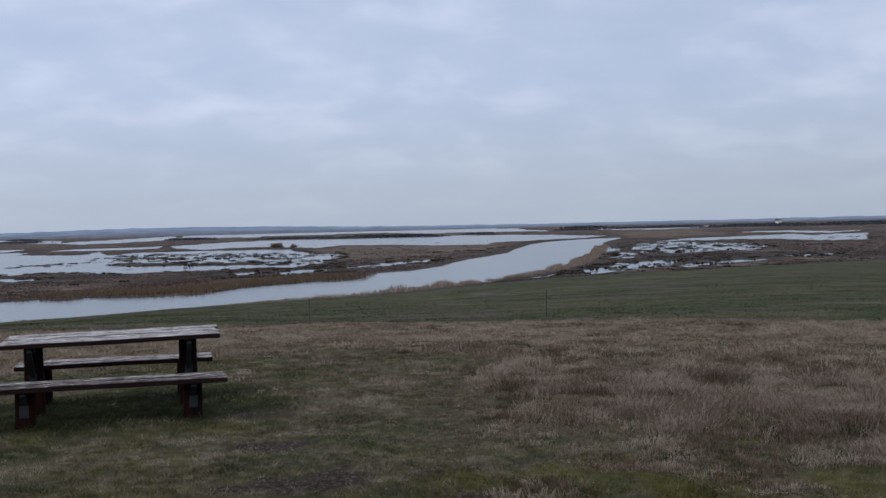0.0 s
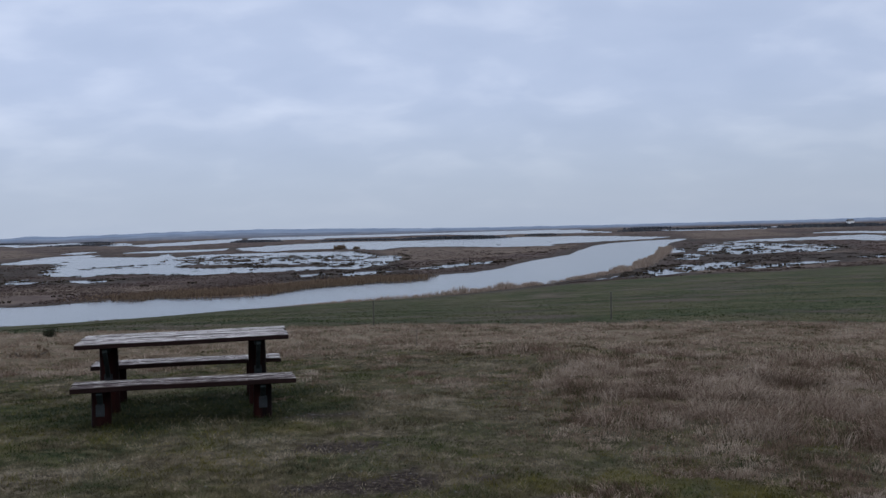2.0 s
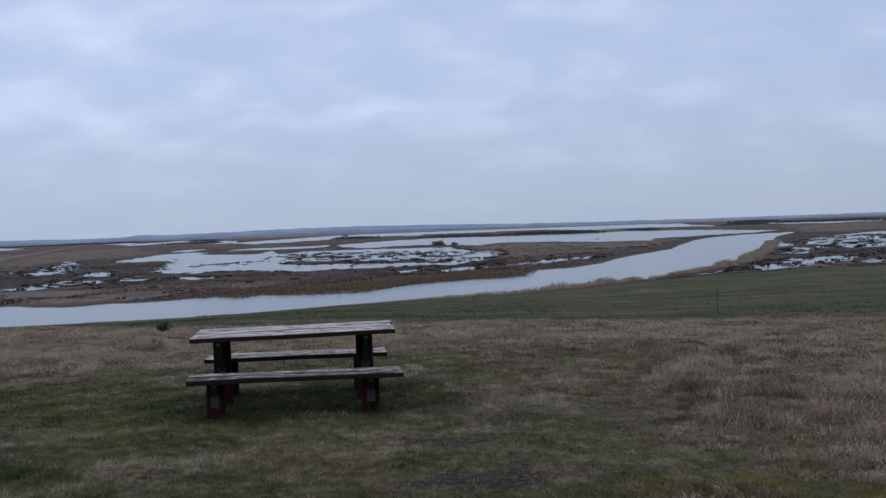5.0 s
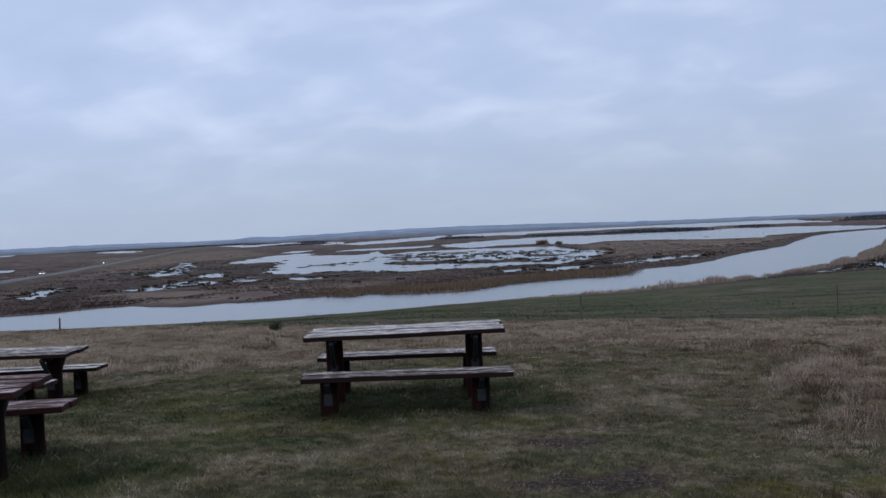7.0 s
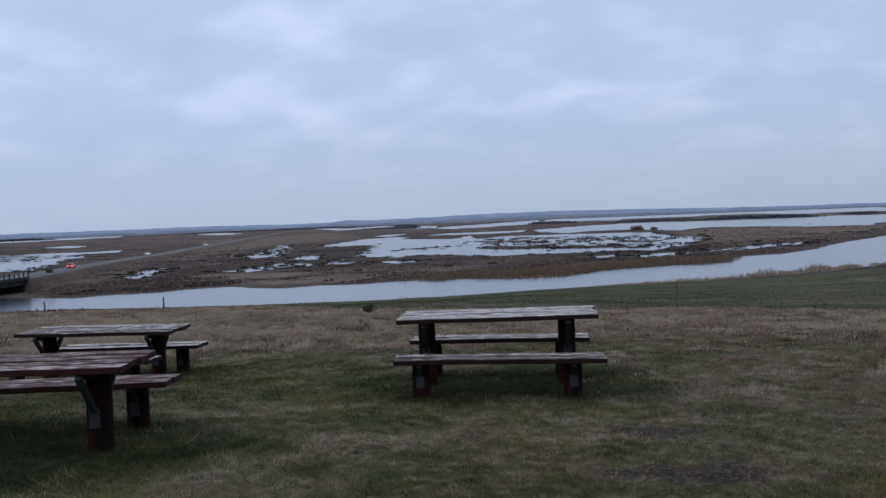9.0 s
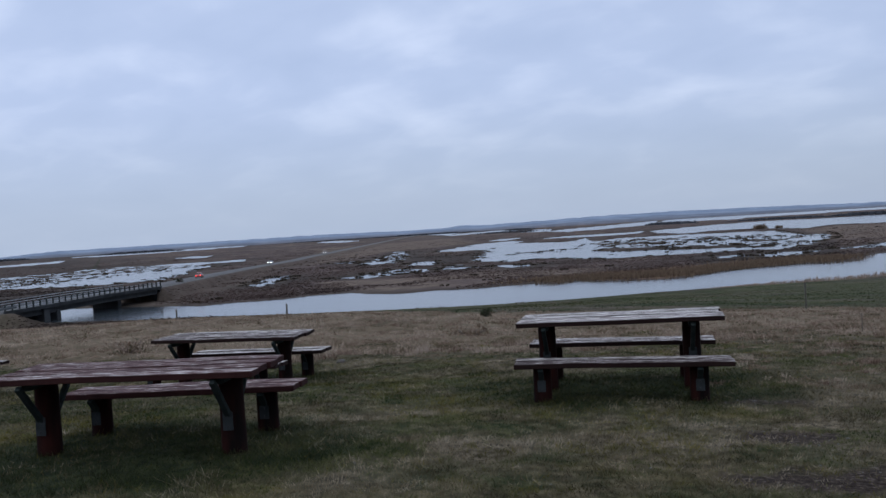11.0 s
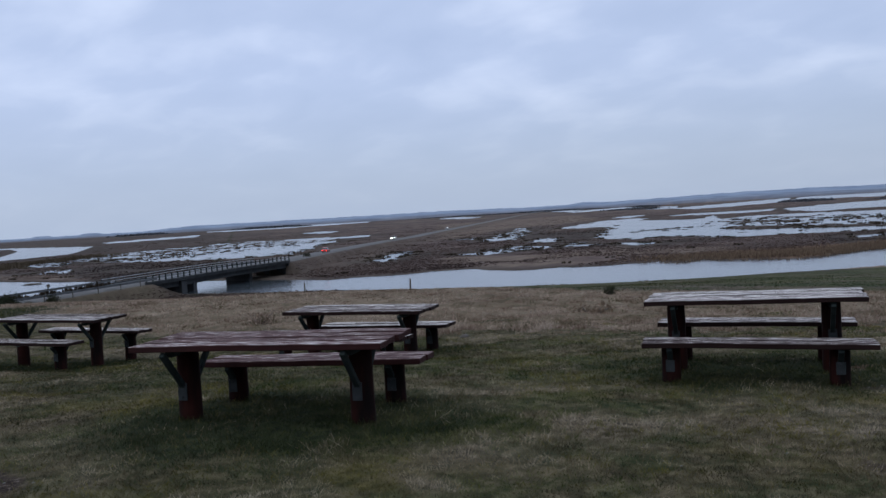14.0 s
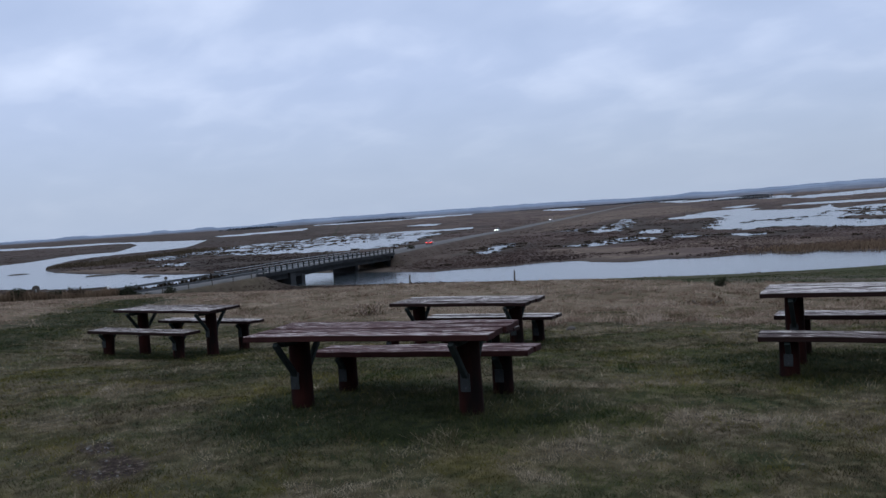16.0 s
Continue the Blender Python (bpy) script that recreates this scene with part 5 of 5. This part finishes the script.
# ======================= bushes, fence posts, stones, sign =======================
def bush(x, y, wide, tall, seed, label, leaves=420, mat=None):
    rnd = random.Random(seed)
    z = float(height_at([x], [y])[0])
    ob = new("bush")
    ob.location = (x, y, z - 0.03)
    bm = bmesh.new()
    tips = []
    for k in range(11):
        a, out = rnd.uniform(0, 2 * math.pi), rnd.uniform(0.1, 0.42) * wide
        tip = Vector((math.cos(a) * out, math.sin(a) * out, tall * rnd.uniform(0.5, 0.9)))
        beam_from = Vector((0.05 * wide * math.cos(a), 0.05 * wide * math.sin(a), 0))
        q = (tip - beam_from).to_track_quat("Z", "Y").to_matrix().to_4x4()
        bmesh.ops.create_cone(bm, cap_ends=True, segments=5, radius1=0.02 * wide, radius2=0.006 * wide, depth=(tip - beam_from).length,
                              matrix=Matrix.Translation((tip + beam_from) / 2) @ q)
        tips.append(tip)
    part("twigs", bm, M_STALK if mat is M_DRY else M_TWIG, ob)
    bm = bmesh.new()
    for k in range(leaves):
        t = rnd.choice(tips)
        if k % 3:
            c = t * rnd.uniform(0.35, 1.05) + Vector((rnd.gauss(0, 0.10), rnd.gauss(0, 0.10), rnd.gauss(0, 0.05))) * wide
        else:  # filling the dome
            a, q = rnd.uniform(0, 2 * math.pi), math.sqrt(rnd.random())
            c = Vector((math.cos(a) * q * wide * 0.46, math.sin(a) * q * wide * 0.46, rnd.random() * 0.85 * tall * math.sqrt(1 - 0.9 * q * q)))
        c.z = max(c.z, 0.03)
        s = wide * rnd.uniform(0.025, 0.06)
        q = Euler((rnd.uniform(0, 6.3), rnd.uniform(0, 6.3), rnd.uniform(0, 6.3))).to_matrix()
        bm.faces.new([bm.verts.new(c + q @ Vector(v) * s) for v in ((-1, 0, 0), (0, -0.5, 0.1), (1.2, 0, 0), (0, 0.5, 0.1))])
    leafy = part("foliage", bm, mat or M_LEAF, ob)
    tone = leafy.data.attributes.new("tone", "FLOAT", "FACE")
    for d in tone.data:
        d.value = rnd.random()
    tagged(ob, label, "bush", "bushes")


def at_bearing(p, r):
    return -r * math.sin(radians(p)), r * math.cos(radians(p))


bush(-13.9, 26.7, 0.44, 0.38, 1, "small dark green bush on the slope", 900)
for p, wide, tall, words in ((66.95, 1.9, 1.5, "dark upright bush beside the lane"), (63.1, 2.6, 1.55, "dark rounded bush beside the road"), (63.85, 1.6, 0.65, "dark low bush beside the road"),
                             (62.45, 1.3, 0.85, "dark low bush near the guard rail"), (61.9, 1.1, 0.8, "small dark bush near the guard rail"), (60.57, 1.7, 1.6, "dark green bush below the guard rail"),
                             (67.1, 1.2, 1.0, "small dark bush beside the lane"), (69.0, 2.2, 1.8, "bare twiggy bush above the hedge"), (68.6, 1.4, 1.0, "small dark bush in the hedge"), (65.2, 1.0, 0.8, "small dark bush before the hedge")):
    bush(*at_bearing(p, 112), wide, tall, int(p * 100), words, 1300)
bush(*at_bearing(65.8, 113), 2.8, 1.75, 7, "rounded brown bush in the hedge", 800, mat=M_TUSSOCK)
bush(-175.5, 170.5, 2.6, 1.7, 8, "dark bush at the bridge's far end")
bush(-116, 632, 10.5, 3.0, 9, "grey willow bush on a marsh shore", 1000, mat=M_BROWN_REED)
bush(-103, 622, 6.0, 1.9, 10, "low grey willow bush on a marsh shore", 700, mat=M_BROWN_REED)
bush(-10.4, 18.9, 1.1, 0.20, 11, "low dark heathery clump in the dry grass", 160, mat=M_BROWN_REED)
bush(-17.7, 15.3, 0.9, 0.40, 12, "brown dead weed stalks in the dry grass", 240, mat=M_DRY)
bush(-16.6, 15.9, 0.8, 0.38, 13, "brown dead weed clump in the dry grass", 220, mat=M_DRY)


def fence_post(x, y, tall, radius, lean, label):
    z = float(height_at([x], [y])[0])
    bm = pole(bmesh.new(), 0, 0, -0.2, tall, radius, radius * 0.9, 8, 0.1)
    ob = part("fence_post", bm, M_STAKE)
    ob.matrix_basis = pose(x, y, z, lean, lean * 0.5, 0)
    tagged(ob, label, "fence post", "fence posts along the slope")


fence_post(4.2, 38.2, 1.15, 0.030, 1.0, "thin dark steel fence post at the pasture")
fence_post(-4.95, 33.0, 0.95, 0.026, 0.0, "very thin weathered fence stake at the pasture")
fence_post(-2.0, 19.2, 0.34, 0.008, 1.0, "thin dead stalk standing in the dry grass")
fence_post(*at_bearing(39.7, 40), 0.52, 0.040, -6.0, "leaning dark wooden fence post above the river")
fence_post(*at_bearing(46.2, 40), 0.50, 0.035, 2.0, "dark wooden fence post above the river")


def stone(x, y, size, seed, label, mat=M_STONE):
    bm = bmesh.new()
    bmesh.ops.create_icosphere(bm, subdivisions=2, radius=size)
    for v in bm.verts:
        v.co *= 1 + 0.35 * noise.noise(v.co / size + Vector((seed, 0, 0)))
        v.co.z *= 0.6
    ob = part("stone", bm, mat, smooth=True)
    ob.location = (x, y, float(height_at([x], [y])[0]) + size * 0.1)
    tagged(ob, label, "stone", "stones")


stone(-55.0, 135.5, 0.5, 1.0, "dark stone on the river bank")
stone(-9.79, 13.05, 0.09, 2.0, "dark stone sunk in the lawn's edge", M_MUD)
rs = random.Random(5)
for sx, sy, ax, ay in SOIL:
    for k in range(16):
        stone(sx + rs.uniform(-ax, ax), sy + rs.uniform(-ay, ay), rs.uniform(0.005, 0.013), rs.uniform(0, 50), "small pale pebble on bare soil")
for k in range(14):
    px, py = at_bearing(rs.uniform(-5, 60), rs.uniform(5, 10))
    stone(px, py, rs.uniform(0.005, 0.012), rs.uniform(0, 50), "small pale pebble in the turf")


def road_sign(x, y, z, tall, across, label):
    ob = new("road_sign")
    ob.matrix_basis = pose(x, y, z, 0, 0, math.degrees(math.atan2(x, -y)))
    part("pole", pole(bmesh.new(), 0, 0, 0, tall, 0.06, 0.06, 8), M_RAIL, ob)
    bm = bmesh.new()
    bmesh.ops.create_cone(bm, cap_ends=True, segments=20, radius1=across, radius2=across, depth=0.06, matrix=Matrix.Translation((0, -0.09, tall)) @ pose(0, 0, 0, 90))
    part("sign_disc", bm, M_STAKE, ob, "round dark sign face")
    tagged(ob, label, "road sign")


sx, sy = at_bearing(67.93, 113)
road_sign(sx, sy, float(height_at([sx], [sy])[0]), 1.5, 0.42, "round dark road sign on a steel pole")
road_sign(-140.9, 78.8, float(height_at([-140.9], [78.8])[0]), 1.8, 0.28, "small dark sign on a pole beside the road")


def barrier(x, y, z, yaw, long):
    ob = new("barrier")
    ob.matrix_basis = pose(x, y, z, 0, 0, yaw)
    for k in (-0.42, 0.0, 0.42):
        part("post", box(bmesh.new(), k * long, 0, 0.75, 0.14, 0.14, 1.6, 0.01), M_STAKE, ob)
    part("beam", box(bmesh.new(), 0, -0.1, 1.5, long, 0.08, 0.28, 0.01), M_STAKE, ob)
    part("end_board", box(bmesh.new(), long / 2 + 0.2, -0.1, 1.42, 0.4, 0.06, 0.5, 0.01), M_LINE, ob, "white painted end board")
    tagged(ob, "dark timber barrier with a white end board", "barrier")


bx, by = at_bearing(64.9, 145)
barrier(bx, by, float(height_at([bx], [by])[0]), 62.0, 3.9)


def farmhouse(x, y, z, yaw, long, deep, eaves, ridge, label):
    ob = new("farmhouse")
    ob.matrix_basis = pose(x, y, z, 0, 0, yaw)
    part("wall", box(bmesh.new(), 0, 0, eaves / 2 - 2.5, long, deep, eaves + 5.0), M_LINE, ob, "white rendered walls")
    bm = bmesh.new()
    ends = [[bm.verts.new((s * (long / 2 + 0.4), q, h)) for q, h in ((-deep / 2 - 0.4, eaves - 0.1), (0, ridge), (deep / 2 + 0.4, eaves - 0.1))] for s in (-1, 1)]
    bm.faces.new(ends[0])
    bm.faces.new(ends[1][::-1])
    for k in range(3):
        bm.faces.new((ends[0][k], ends[1][k], ends[1][(k + 1) % 3], ends[0][(k + 1) % 3]))
    part("roof", bm, M_STAKE, ob, "dark pitched roof")
    tagged(ob, label, "house", "far houses on the horizon")


farmhouse(583.8, 1596.6, -6.2, 20.0, 10.0, 7.0, 4.2, 7.0, "far white farmhouse among trees on the horizon")
for p, r, wide in ((68.75, 358, 7.0), (64.2, 293, 11.0), (61.6, 259, 4.5)):
    x, y = at_bearing(p, r)
    bm = bmesh.new()
    bmesh.ops.create_icosphere(bm, subdivisions=3, radius=1.0)
    for v in bm.verts:
        n = noise.noise(v.co * 2.2 + Vector((p, 0, 0)))
        v.co = Vector((v.co.x * wide / 2 * (1 + 0.4 * n), v.co.y * 1.2 * (1 + 0.4 * n), v.co.z * (0.32 + 0.2 * n)))
    islet = part("mud_islet", bm, M_MUD, smooth=True)
    islet.matrix_basis = pose(x, y, WATER, 0, 0, p)
    tagged(islet, "low dark mud islet in the lake", "islet", "mud islets in the lake")
